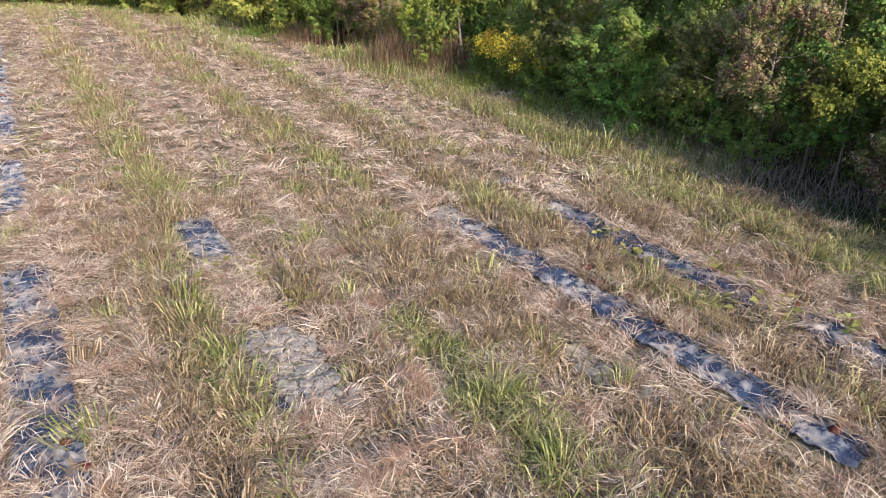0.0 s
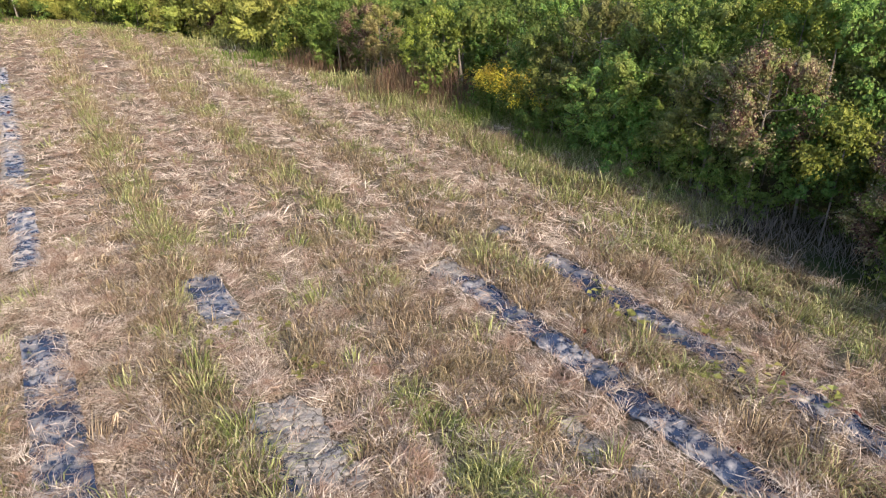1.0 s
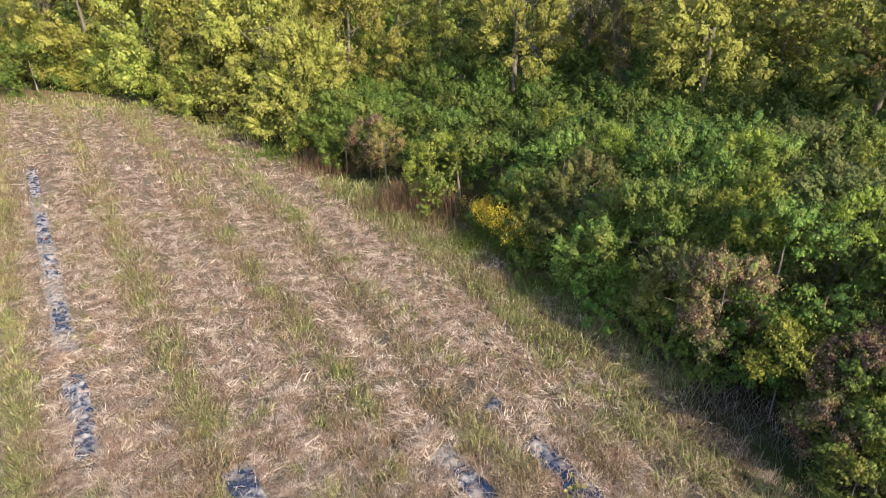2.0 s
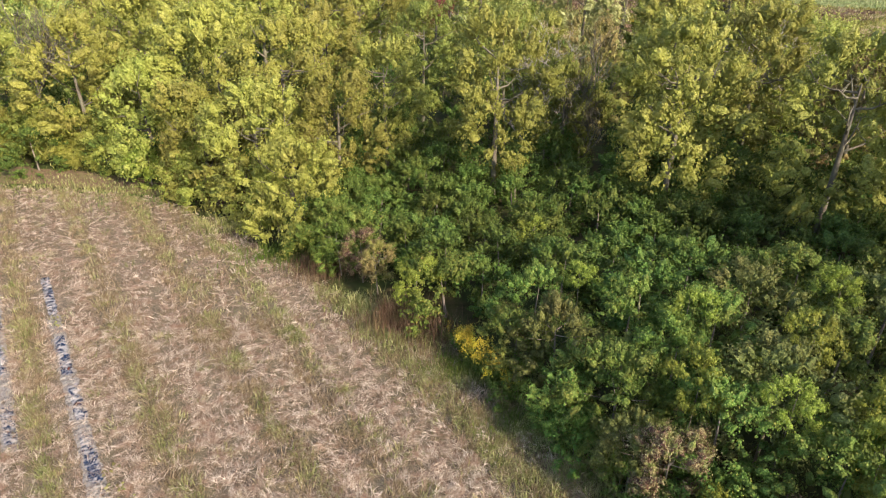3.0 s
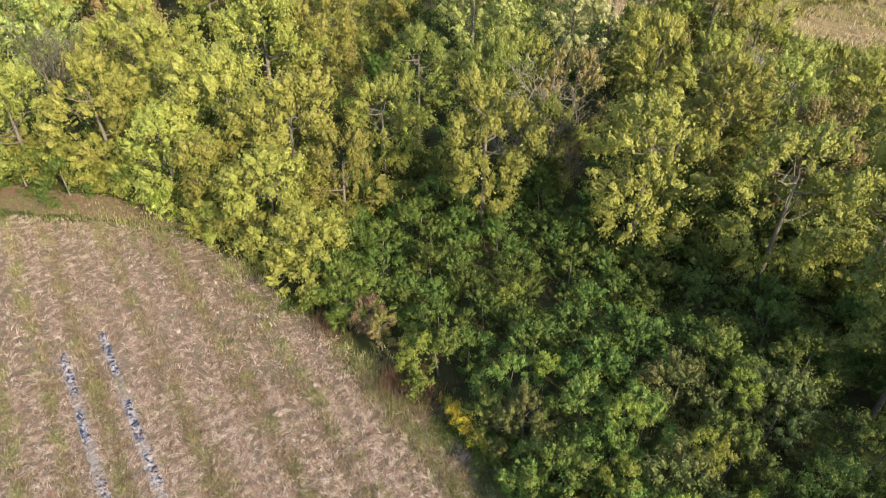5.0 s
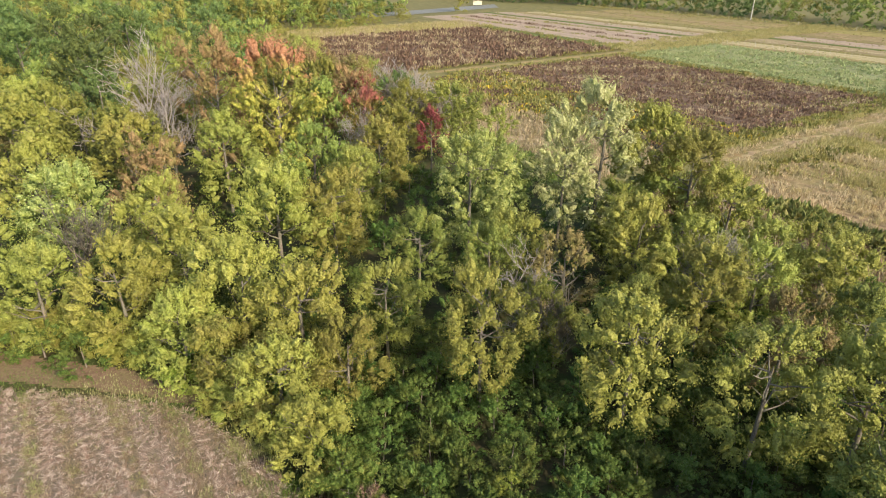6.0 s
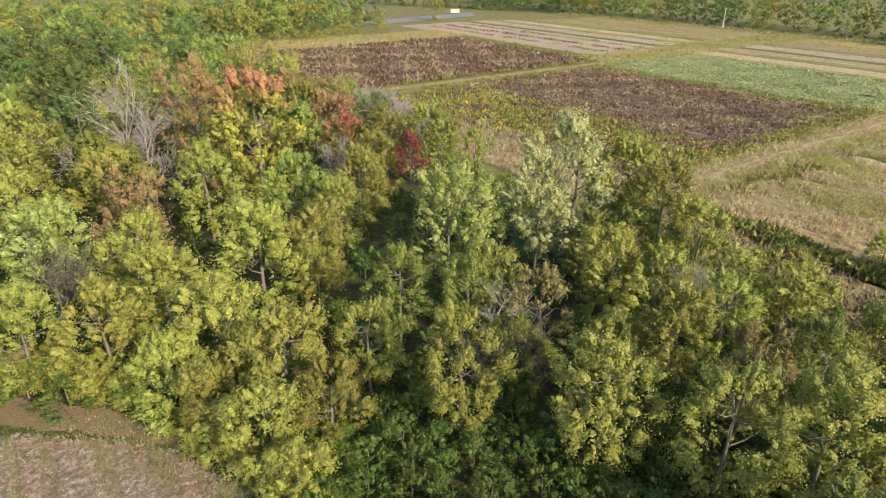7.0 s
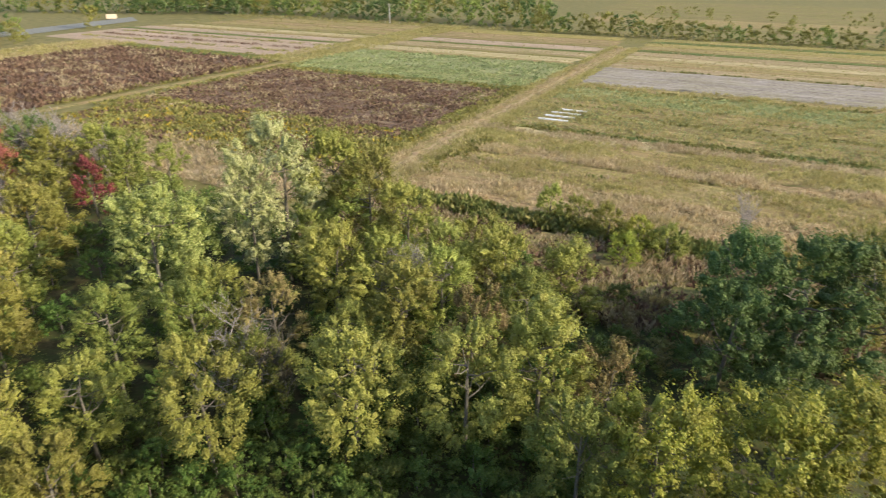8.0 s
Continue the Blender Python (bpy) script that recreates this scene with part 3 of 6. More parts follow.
def crown_arrays(seed, lobes, puffs, per, leaf, tall=1.15, spray=0.4, size=(0.36, 0.52), puff=(0.15, 0.23), inner=6, heart=0.6, droop=0.5, fine=True):
    """Leafy sprays that fan out from the lobes of an uneven crown: each spray is a domed finger of overlapping leaves.
    spray: how far the sprays reach outwards and up; heart: the share of a spray that is dense."""
    r = np.random.default_rng(seed)
    up = np.array([0, 0, 1.0])
    h = np.concatenate([[0.62], np.linspace(-1.15, 0.6, lobes - 1) + r.normal(0, 0.08, lobes - 1)])
    a = np.arange(lobes) * 2.4 + r.uniform(-0.6, 0.6, lobes)
    env = np.sqrt(np.clip(1 - ((h + 0.2) / 1.12) ** 2, 0.05, 1))
    rad = r.uniform(*size, lobes) * (0.75 + 0.35 * env)
    reach = np.clip(env * r.uniform(0.6, 1.15, lobes) - rad * 0.5, 0.02, 1)
    reach[0] *= 0.3
    c = np.stack([np.cos(a) * reach, np.sin(a) * reach, h * tall], 1)
    outward = unit(c * [1, 1, 0.4] + [0, 0, 0.35])
    # the twig of each spray
    who = np.repeat(np.arange(lobes), puffs)
    n = len(who)
    d = unit(r.normal(size=(n, 3)) + 1.25 * outward[who] + up * 0.25)
    root = c[who] + d * (rad[who] * r.uniform(0.45, 0.85, n))[:, None]
    axis = unit(d + outward[who] * 0.5 + up * (0.15 + 0.35 * spray) + r.normal(size=(n, 3)) * 0.22)
    wide = r.uniform(*puff, n) * r.uniform(0.7, 1.15, n)
    long = wide * (1.15 + 0.6 * spray) * r.uniform(0.75, 1.4, n)
    side = unit(np.cross(axis, up + r.normal(size=(n, 3)) * 0.25))
    face = np.cross(side, axis)
    mid = root + axis * (rad[who] * 0.28 + long * 0.3)[:, None]
    # leaves shingled over the outer side of each spray, ragged towards its tip
    of = np.repeat(np.arange(n), per)
    m = len(of)
    q = unit(r.normal(size=(m, 3)) + [0, 0, 0.75])
    lift = r.uniform(0.72, 1.16, m) * (1 + 0.35 * r.random(m) ** 4)
    A, S, F = axis[of], side[of], face[of]
    p = mid[of] + (S * (q[:, :1] * wide[of, None]) + F * (q[:, 1:2] * wide[of, None] * 0.85) + A * (q[:, 2:] * long[of, None])) * lift[:, None]
    p[:, 2] -= droop * wide[of] * (q[:, 0] ** 2 + q[:, 1] ** 2) * 0.6
    out = unit(S * q[:, :1] + F * q[:, 1:2] + A * q[:, 2:] * 0.6)
    nrm = unit(out * 0.85 + d[of] * 0.3 + up * 0.15 + r.normal(size=(m, 3)) * 0.24)
    way = unit(A * 0.5 + out * 0.35 - up * 0.45 + r.normal(size=(m, 3)) * 0.45)
    way = unit(way - nrm * (way * nrm).sum(1, keepdims=True) * 0.85)
    L = leaf * r.uniform(0.6, 1.3, m)
    v, f = leaf_quads(p, way, nrm, L, L * r.uniform(0.30, 0.44, m))
    # the dense, dented heart of each spray
    bv, bf = BALLS[fine]
    ball_at = bv[None] * r.uniform(0.75, 1.15, (n, len(bv)))[..., None] * heart
    core = side[:, None] * (ball_at[..., :1] * wide[:, None, None]) + face[:, None] * (ball_at[..., 1:2] * wide[:, None, None] * 0.85) + axis[:, None] * (ball_at[..., 2:] * long[:, None, None])
    core = (core + mid[:, None]).reshape(-1, 3)
    tri = (bf[None] + (np.arange(n) * len(bv))[:, None, None]).reshape(-1, 3)
    # leaves deep inside, which close the crown
    k = lobes * inner
    lo = np.repeat(np.arange(lobes), inner)
    q = unit(r.normal(size=(k, 3)))
    p = c[lo] + q * (rad[lo] * r.uniform(0.1, 0.5, k))[:, None]
    L = np.full(k, min(0.14, leaf * 2.0)) * r.uniform(0.8, 1.3, k)
    v2, f2 = leaf_quads(p, unit(np.cross(q, r.normal(size=(k, 3)))), q, L, L * 0.42)
    every = np.concatenate([v, v2, core])
    every[:, :2] *= 1.2 / np.quantile(np.hypot(v[:, 0], v[:, 1]), 0.97)
    high = np.quantile(v[:, 2], 0.995)
    every[:, 2] *= 1.12 * tall / high
    return every, (np.concatenate([f, f2 + len(v)]), tri + len(v) + len(v2))


def limb_tubes(seed, trunk_len, count, spread=0.75, thick=0.05):
    """The trunk from -trunk_len up into the crown, and its limbs."""
    r = np.random.default_rng(seed)
    bend = r.normal(size=2) * 0.08
    trunk = [(bend[0] * t, bend[1] * t, -trunk_len + t * (trunk_len + 0.45)) for t in np.linspace(0, 1, 6)]
    limbs = []
    for i in range(count):
        a, t = 2 * math.pi * (i / count) + r.uniform(-0.4, 0.4), r.uniform(0.45, 0.95)
        s = np.array([bend[0] * t, bend[1] * t, -trunk_len + t * (trunk_len + 0.45)])
        reach, rise = spread * r.uniform(0.6, 1.0), r.uniform(0.1, 0.6)
        e = s + [math.cos(a) * reach, math.sin(a) * reach, rise]
        m = (s + e) / 2 + [0, 0, -0.06]
        limbs.append(([tuple(s), tuple(m), tuple(e)], [thick * 0.45, thick * 0.3, thick * 0.1], 5))
        for j in range(2):
            b = m + (e - m) * r.uniform(0.1, 0.7)
            g = b + r.normal(size=3) * [0.25, 0.25, 0.12] + [0, 0, 0.15]
            limbs.append(([tuple(b), tuple((b + g) / 2), tuple(g)], [thick * 0.2, thick * 0.13, thick * 0.04], 4))
    return [(trunk, [thick * v for v in (1.15, 1.0, 0.9, 0.75, 0.55, 0.25)], 8)], limbs


PROTO = {}


def prototype(kind, variant, mat, lobes, puffs, per, leaf, tall=1.15, spray=0.6, trunk_len=1.5, limbs=7, bark=None, size=(0.36, 0.52), puff=(0.15, 0.23), thick=0.05, heart=0.6, mass=0.16, droop=0.6):
    v, f = crown_arrays(100 + 17 * variant + sum(map(ord, kind)), lobes, puffs, per, leaf, tall, spray, size, puff, heart=heart, droop=droop)
    t, l = limb_tubes(variant + 40, trunk_len, limbs, thick=thick)
    PROTO[kind, variant] = (mesh_of("crown", v, f, mat, second=massed(mat, mass)), tubes_mesh("trunk", t, bark or BARK), tubes_mesh("branching", l, bark or BARK) if limbs else None, trunk_len, tall)


def plant(kind, variant, x, y, top, radius, label, group, name="tree", category="tree", turn=None, squash=None):
    """One tree or shrub: radius of its crown, height of its top over the ground."""
    crown, trunk, limbs, trunk_len, tall = PROTO[kind, variant]
    g = float(ground_z(x, y))
    zmid = max(top - radius * tall * 1.02, radius * 0.45)
    ob = tagged(new(name), label, category, group)
    ob.location = (x, y, g - 0.05)
    ob.rotation_euler = (0, 0, rng.uniform(0, 6.28) if turn is None else turn)
    for nm, me in (("crown", crown), ("trunk", trunk), ("branching", limbs)):
        if me is None:
            continue
        o = part_of(nm, me, ob)
        if nm == "trunk":
            o.scale = (radius, radius, radius * (zmid + 0.1 + 0.45 * radius) / (radius * (trunk_len + 0.45)))
            o.location = (0, 0, (trunk_len * o.scale[2]))
        else:
            o.scale = (radius, radius, radius)
            o.location = (0, 0, zmid + 0.05)
    return ob


KINDS = {
    "yellow": (YEL, 16, 9, 1.2, 0.6), "green": (GRN, 15, 9, 1.15, 0.5), "dark": (DRK, 15, 9, 1.1, 0.5), "olive": (OLV, 15, 9, 1.15, 0.5),
    "orange": (ORG, 15, 8, 1.5, 0.6), "redtop": (PCH, 16, 8, 1.45, 0.6), "lime": (LIM, 16, 9, 1.15, 0.6), "red": (RED, 11, 8, 1.3, 0.5), "silver": (SIL, 15, 9, 1.2, 0.6),
    "pale": (PAL, 15, 9, 1.3, 1.1), "brown": (BRN, 12, 7, 1.2, 0.6),
}
for kind, (mat, lobes, puffs, tall, spray) in KINDS.items():
    for variant in range(2):
        prototype(kind, variant, mat, lobes + 1, puffs + 2, 46, 0.054, tall, spray, puff=(0.135, 0.205))
    prototype(kind, 2, mat, lobes + 1, puffs + 1, 28, 0.070, tall, spray, puff=(0.14, 0.215))

LOOKS = {
    "yellow": "tall box elder with yellow-green autumn leaves", "green": "mid-green broadleaf tree in the wood", "dark": "dark green broadleaf tree in shade",
    "olive": "olive broadleaf tree turning brownish yellow", "orange": "slender tree with faded orange autumn leaves", "redtop": "yellow-green maple with a red tinged top",
    "lime": "bushy broadleaf tree with bright yellow-green leaves", "red": "small maple with bright red leaves", "silver": "grey-green poplar with pale leaf undersides", "pale": "pale whitish-green silver maple standing taller", "brown": "thin tree with sparse brownish leaves",
}
# crown middle (x, y), height of the top, crown radius, kind
# the big sunlit trees beside the stubble field
FIELD_SIDE_TREES = [
    (-16.1, 62.0, 15.0, 4.8, "yellow"), (-10.3, 64.0, 14.0, 4.0, "yellow"), (-23.6, 55.0, 13.0, 4.2, "yellow"), (-27.8, 50.5, 11.5, 3.8, "yellow"),
    (-16.4, 48.0, 12.5, 4.5, "yellow"), (-10.6, 45.5, 12.0, 4.3, "yellow"), (-21.0, 46.5, 9.0, 3.8, "yellow"), (-11.4, 39.5, 9.0, 3.6, "yellow"),
    (-8.2, 35.4, 6.5, 2.9, "yellow"), (-16.0, 42.5, 8.0, 3.3, "yellow"), (-6.6, 41.5, 9.0, 3.0, "olive"), (-3.8, 49.0, 10.0, 3.0, "olive"),
]
# further left
FURTHER_LEFT_TREES = [
    (-36.1, 51.5, 10.5, 4.2, "olive"), (-39.1, 64.4, 14.0, 4.4, "silver"), (-34.3, 74.6, 14.5, 4.6, "orange"), (-47.0, 58.0, 11.0, 4.6, "olive"),
    (-51.2, 78.5, 13.5, 5.2, "yellow"), (-58.5, 92.1, 16.5, 6.0, "olive"), (-45.0, 92.0, 14.5, 5.0, "green"), (-30.0, 64.0, 13.0, 3.8, "yellow"),
]
# autumn colours behind
AUTUMN_TREES = [
    (-33.7, 100.4, 24.0, 5.6, "orange"), (-23.3, 96.0, 22.5, 6.0, "redtop"), (-14.4, 113.0, 17.0, 4.6, "orange"), (-20.0, 122.0, 17.0, 5.0, "olive"),
    (-7.2, 87.1, 13.5, 4.2, "yellow"), (0.4, 98.5, 12.8, 2.7, "red"), (-15.5, 82.0, 14.0, 4.6, "green"), (-9.0, 77.0, 12.5, 3.8, "olive"),
    (5.5, 106.0, 14.5, 4.0, "green"), (-4.0, 112.0, 14.0, 4.2, "olive"), (-28.0, 84.0, 15.0, 4.6, "olive"), (-40.0, 116.0, 19.0, 5.4, "olive"),
    (-10.4, 103.0, 14.5, 3.0, "redtop"), (9.5, 92.0, 10.0, 3.6, "green"),
    (-23.0, 127.0, 18.5, 5.2, "orange"), (-14.8, 124.0, 17.0, 4.4, "brown"), (-13.0, 118.0, 15.0, 3.4, "red"),
]
# tall dark trees at the back
BACK_TREES = [
    (-90.0, 145.0, 21.0, 6.8, "dark"), (-70.0, 130.0, 19.0, 6.2, "dark"), (-99.0, 176.0, 22.0, 7.0, "dark"), (-80.0, 158.0, 21.0, 6.6, "dark"), (-108.0, 160.0, 21.0, 7.0, "dark"),
    (-118.0, 190.0, 22.0, 7.0, "dark"), (-84.0, 186.0, 21.0, 6.6, "dark"), (-62.0, 150.0, 18.0, 5.6, "green"),
]
# the middle of the wood
MIDDLE_TREES = [
    (4.6, 66.7, 17.0, 4.6, "silver"), (9.0, 73.0, 14.0, 3.6, "silver"), (20.4, 72.5, 21.0, 5.6, "pale"), (15.8, 70.5, 17.5, 3.8, "pale"), (27.6, 73.5, 18.6, 4.8, "olive"), (27.5, 69.5, 12.5, 4.2, "olive"), (22.5, 68.5, 10.5, 3.6, "green"),
    (29.8, 67.4, 17.0, 4.2, "olive"), (32.5, 63.0, 14.0, 3.8, "yellow"), (21.3, 58.6, 12.5, 3.9, "yellow"), (26.0, 55.5, 11.5, 3.6, "yellow"),
    (6.2, 54.9, 11.5, 3.1, "green"), (-1.0, 56.0, 12.0, 3.2, "green"), (13.2, 53.2, 11.0, 3.2, "brown"), (9.0, 58.0, 11.0, 3.2, "olive"),
]
MIDDLE_MORE_TREES = [
    (4.2, 42.3, 12.6, 3.7, "olive"), (15.0, 38.4, 13.0, 4.0, "yellow"), (23.9, 47.1, 12.5, 3.5, "yellow"), (30.0, 50.0, 11.0, 3.3, "yellow"),
    (28.5, 42.0, 11.0, 3.2, "brown"), (23.0, 34.3, 12.6, 3.7, "olive"), (38.9, 51.8, 11.0, 4.3, "yellow"), (34.0, 56.5, 10.5, 3.8, "yellow"),
    (30.1, 33.6, 12.8, 4.2, "yellow"), (18.0, 47.0, 9.5, 3.0, "green"), (10.0, 47.5, 9.0, 2.8, "green"), (36.0, 43.5, 10.0, 3.5, "green"),
    (45.2, 48.1, 9.0, 4.2, "yellow"), (41.0, 60.0, 9.0, 3.8, "olive"),
]
# where the camera turns to
TURN_TREES = [
    (35.7, 31.1, 9.0, 3.2, "brown"), (29.5, 20.2, 13.0, 4.0, "lime"), (35.5, 16.0, 13.2, 4.4, "lime"), (41.5, 15.0, 12.5, 4.2, "lime"), (25.5, 23.5, 12.0, 3.4, "green"),
    (55.9, 27.0, 15.5, 6.2, "dark"), (49.0, 29.5, 11.5, 4.4, "dark"), (63.0, 24.0, 15.0, 5.5, "dark"), (58.0, 34.0, 13.0, 5.0, "dark"), (48.0, 22.0, 9.0, 4.0, "dark"),
    (70.0, 29.0, 13.0, 5.0, "olive"),
]
# low sunlit growth where the wood meets the fields
EDGE_TREES = [
    (63.4, 72.3, 6.0, 2.6, "yellow"), (64.1, 66.5, 5.5, 2.4, "olive"), (65.9, 62.0, 5.5, 2.6, "yellow"), (66.8, 57.1, 5.0, 2.4, "lime"), (67.7, 52.6, 5.0, 2.4, "olive"), (61.6, 54.3, 4.5, 2.2, "lime"),
]
# unseen wood beside and behind the camera, added to shade the thicket
SHADING_TREES = [
    (26.0, 0.5, 12.5, 4.0, "olive"), (29.0, 5.5, 14.0, 4.2, "dark"), (32.5, 9.0, 12.5, 4.0, "green"), (29.0, -3.0, 11.5, 4.0, "olive"), (34.0, 2.0, 12.5, 4.4, "yellow"), (24.0, -6.0, 11.0, 3.8, "green"), (38.0, 6.0, 13.0, 4.6, "dark"),
]
MARGIN_TREES = [
    (-60.0, 252.0, 6.0, 4.0, "orange"), (-50.0, 243.0, 5.5, 3.8, "brown"), (-54.0, 262.0, 5.0, 3.6, "olive"), (-44.0, 254.0, 4.5, 3.4, "brown"), (-66.0, 266.0, 6.5, 4.2, "olive"), (-42.0, 236.0, 5.5, 3.8, "orange"), (-72.0, 258.0, 7.0, 4.4, "brown"), (-78.0, 276.0, 8.0, 4.6, "green"),
]
TREES = FIELD_SIDE_TREES + FURTHER_LEFT_TREES + AUTUMN_TREES + BACK_TREES + MIDDLE_TREES + MIDDLE_MORE_TREES + TURN_TREES + EDGE_TREES + SHADING_TREES + MARGIN_TREES
for i, (x, y, top, radius, kind) in enumerate(TREES):
    plant(kind, 2 if (y > 68 or y < 9) and kind != "pale" else i % 2, x, y, top, radius, LOOKS[kind], "trees of the wood")

# older wood further off
for kind, mat in (("old_olive", OLV), ("old_green", GRN), ("old_dark", DRK), ("old_yellow", YEL), ("old_brown", BRN)):
    prototype(kind, 0, mat, 13, 8, 20, 0.084, 1.1, 0.6, 1.5, 0, puff=(0.15, 0.23))
wood_rng = np.random.default_rng(21)
OLD_LOOKS = {"old_olive": LOOKS["olive"], "old_green": LOOKS["green"], "old_dark": LOOKS["dark"], "old_yellow": LOOKS["yellow"], "old_brown": LOOKS["brown"]}
for gx in np.arange(-150, 40, 9.0):
    for gy in np.arange(58, 215, 9.5):
        x, y = gx + wood_rng.uniform(-3, 3), gy + wood_rng.uniform(-3, 3)
        u, v = (x - 54) * 0.845 + (y - 112) * 0.535, (x - 54) * 0.535 - (y - 112) * 0.845
        if u > -31 or x > 0.8 * y or x < -0.78 * y or (v > -20 and y > 50):
            continue
        if any((x - t[0]) ** 2 + (y - t[1]) ** 2 < (t[3] + 2.2) ** 2 for t in TREES) or (x + 43) ** 2 + (y - 99) ** 2 < 110:
            continue
        kind = wood_rng.choice(["old_olive", "old_green", "old_dark", "old_yellow", "old_brown"], p=[0.38, 0.17, 0.22, 0.09, 0.14])
        near_edge = u > -40
        plant(kind, 0, x, y, wood_rng.uniform(7, 10) if near_edge else wood_rng.uniform(11, 16), wood_rng.uniform(3.0, 4.0) if near_edge else wood_rng.uniform(4.4, 5.8), OLD_LOOKS[kind], "older wood")


# ---- thicket along the field's edge, and undergrowth in the wood ----
for v in range(2):
    prototype("thicket", v, TOL, 15, 13, 44, 0.052, 0.95, 0.5, 1.0, 6, TWIG, (0.38, 0.54), (0.12, 0.20), 0.03, 0.6, 0.09)
    prototype("thicket_green", v, TGR, 15, 13, 44, 0.052, 0.95, 0.5, 1.0, 6, TWIG, (0.38, 0.54), (0.12, 0.20), 0.03, 0.6, 0.09)
    prototype("thicket_brown", v, TBR, 15, 13, 44, 0.050, 0.95, 0.5, 1.0, 6, TWIG, (0.38, 0.54), (0.12, 0.20), 0.03, 0.6, 0.09)
    prototype("inner_brown", v, TBR, 13, 11, 36, 0.056, 0.95, 0.5, 1.0, 0, TWIG, (0.38, 0.54), (0.12, 0.20), 0.03, 0.6, 0.10)
    prototype("inner", v, TOL, 13, 11, 36, 0.056, 0.95, 0.5, 1.0, 0, TWIG, (0.38, 0.54), (0.12, 0.20), 0.03, 0.6, 0.10)
    prototype("inner_green", v, TGR, 13, 11, 36, 0.056, 0.95, 0.5, 1.0, 0, TWIG, (0.38, 0.54), (0.12, 0.20), 0.03, 0.6, 0.10)
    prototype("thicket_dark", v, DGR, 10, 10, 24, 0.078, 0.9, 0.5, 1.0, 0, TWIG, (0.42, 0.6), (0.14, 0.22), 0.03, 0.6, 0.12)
    prototype("skirt", v, TOL, 10, 12, 36, 0.072, 0.9, 0.5, 1.0, 0, TWIG, (0.38, 0.54), (0.13, 0.20), 0.03, 0.6, 0.08)
for v in range(2):
    prototype("skirt_green", v, TGR, 10, 12, 36, 0.072, 0.9, 0.5, 1.0, 0, TWIG, (0.38, 0.54), (0.13, 0.20), 0.03, 0.6, 0.08)
for v in range(2):
    prototype("skirt_yellow", v, YEL, 10, 11, 36, 0.066, 0.9, 0.5, 1.0, 0, TWIG, (0.38, 0.54), (0.13, 0.20), 0.03, 0.6, 0.08)
prototype("maroon", 0, MAR, 14, 12, 60, 0.048, 0.95, 0.6, 1.0, 6, TWIG, (0.30, 0.46), (0.13, 0.20), 0.03, 0.6, 0.08)
prototype("vine", 0, VIN, 9, 9, 42, 0.080, 0.8, 0.2, 1.0, 0, TWIG, (0.32, 0.5), (0.15, 0.26), 0.02, 0.6, 0.09, 1.0)
prototype("brush", 0, BRN, 12, 8, 40, 0.06, 0.95, 0.6, 1.0, 6, TWIG, (0.28, 0.44), (0.13, 0.20), 0.03, 0.6, 0.09)

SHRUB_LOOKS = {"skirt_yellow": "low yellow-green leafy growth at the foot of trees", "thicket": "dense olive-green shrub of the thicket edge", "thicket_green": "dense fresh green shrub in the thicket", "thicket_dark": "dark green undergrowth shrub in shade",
               "skirt_green": "low leafy fresh green shrub at the wood's edge", "skirt": "low leafy green shrub at the wood's edge",
               "thicket_brown": "dense brownish olive shrub in the thicket", "inner_brown": "dense brownish olive shrub inside the thicket",
               "inner": "dense olive-green shrub inside the thicket", "inner_green": "dense fresh green shrub inside the thicket",
               "maroon": "shrub with maroon and pinkish autumn leaves", "vine": "lime-green vine draped over the thicket", "brush": "thin brownish shrub at the wood's edge"}


def shrub(kind, variant, x, y, top, radius, group="thicket along the field"):
    return plant(kind, variant, x, y, top, radius, SHRUB_LOOKS[kind], group, "shrub" if kind != "vine" else "vine", "shrub" if kind != "vine" else "vine")


# thicket_dark shrubs added behind the maroon ones; dark leaves give a shaded hollow
FRONT_SHRUBS = [
    (7.3, 14.7, 3.9, 1.25, "maroon"), (9.6, 12.2, 3.2, 1.15, "maroon"), (8.3, 13.0, 3.0, 1.1, "vine"), (8.8, 11.4, 2.6, 1.0, "maroon"), (9.0, 10.5, 1.9, 0.7, "vine"), (6.6, 15.9, 3.4, 1.3, "thicket"), (5.9, 17.0, 1.8, 1.0, "skirt"), (6.4, 15.9, 1.5, 0.85, "skirt"), (5.3, 18.0, 1.6, 0.9, "skirt_green"), (7.0, 14.6, 1.2, 0.7, "skirt"), (8.3, 14.2, 2.8, 1.3, "thicket_dark"), (9.2, 13.2, 2.4, 1.2, "thicket_dark"), (10.3, 11.8, 2.6, 1.3, "thicket_dark"), (10.6, 10.4, 3.6, 1.6, "thicket_green"), (9.2, 15.6, 4.9, 1.9, "thicket_green"), (11.8, 13.4, 4.6, 1.9, "thicket"),
    (6.6, 18.2, 4.5, 2.0, "thicket"), (5.0, 21.2, 4.2, 1.9, "thicket"), (4.4, 24.2, 4.2, 1.7, "thicket_green"), (8.6, 18.6, 5.1, 2.0, "thicket_green"), (7.8, 21.8, 5.0, 2.0, "thicket"),
    (11.4, 16.8, 5.4, 2.2, "thicket"), (10.8, 20.6, 5.2, 2.2, "thicket"), (14.2, 14.6, 5.0, 2.2, "thicket_green"), (14.6, 18.8, 5.2, 2.3, "thicket"), (13.2, 22.8, 5.0, 2.2, "thicket"),
]
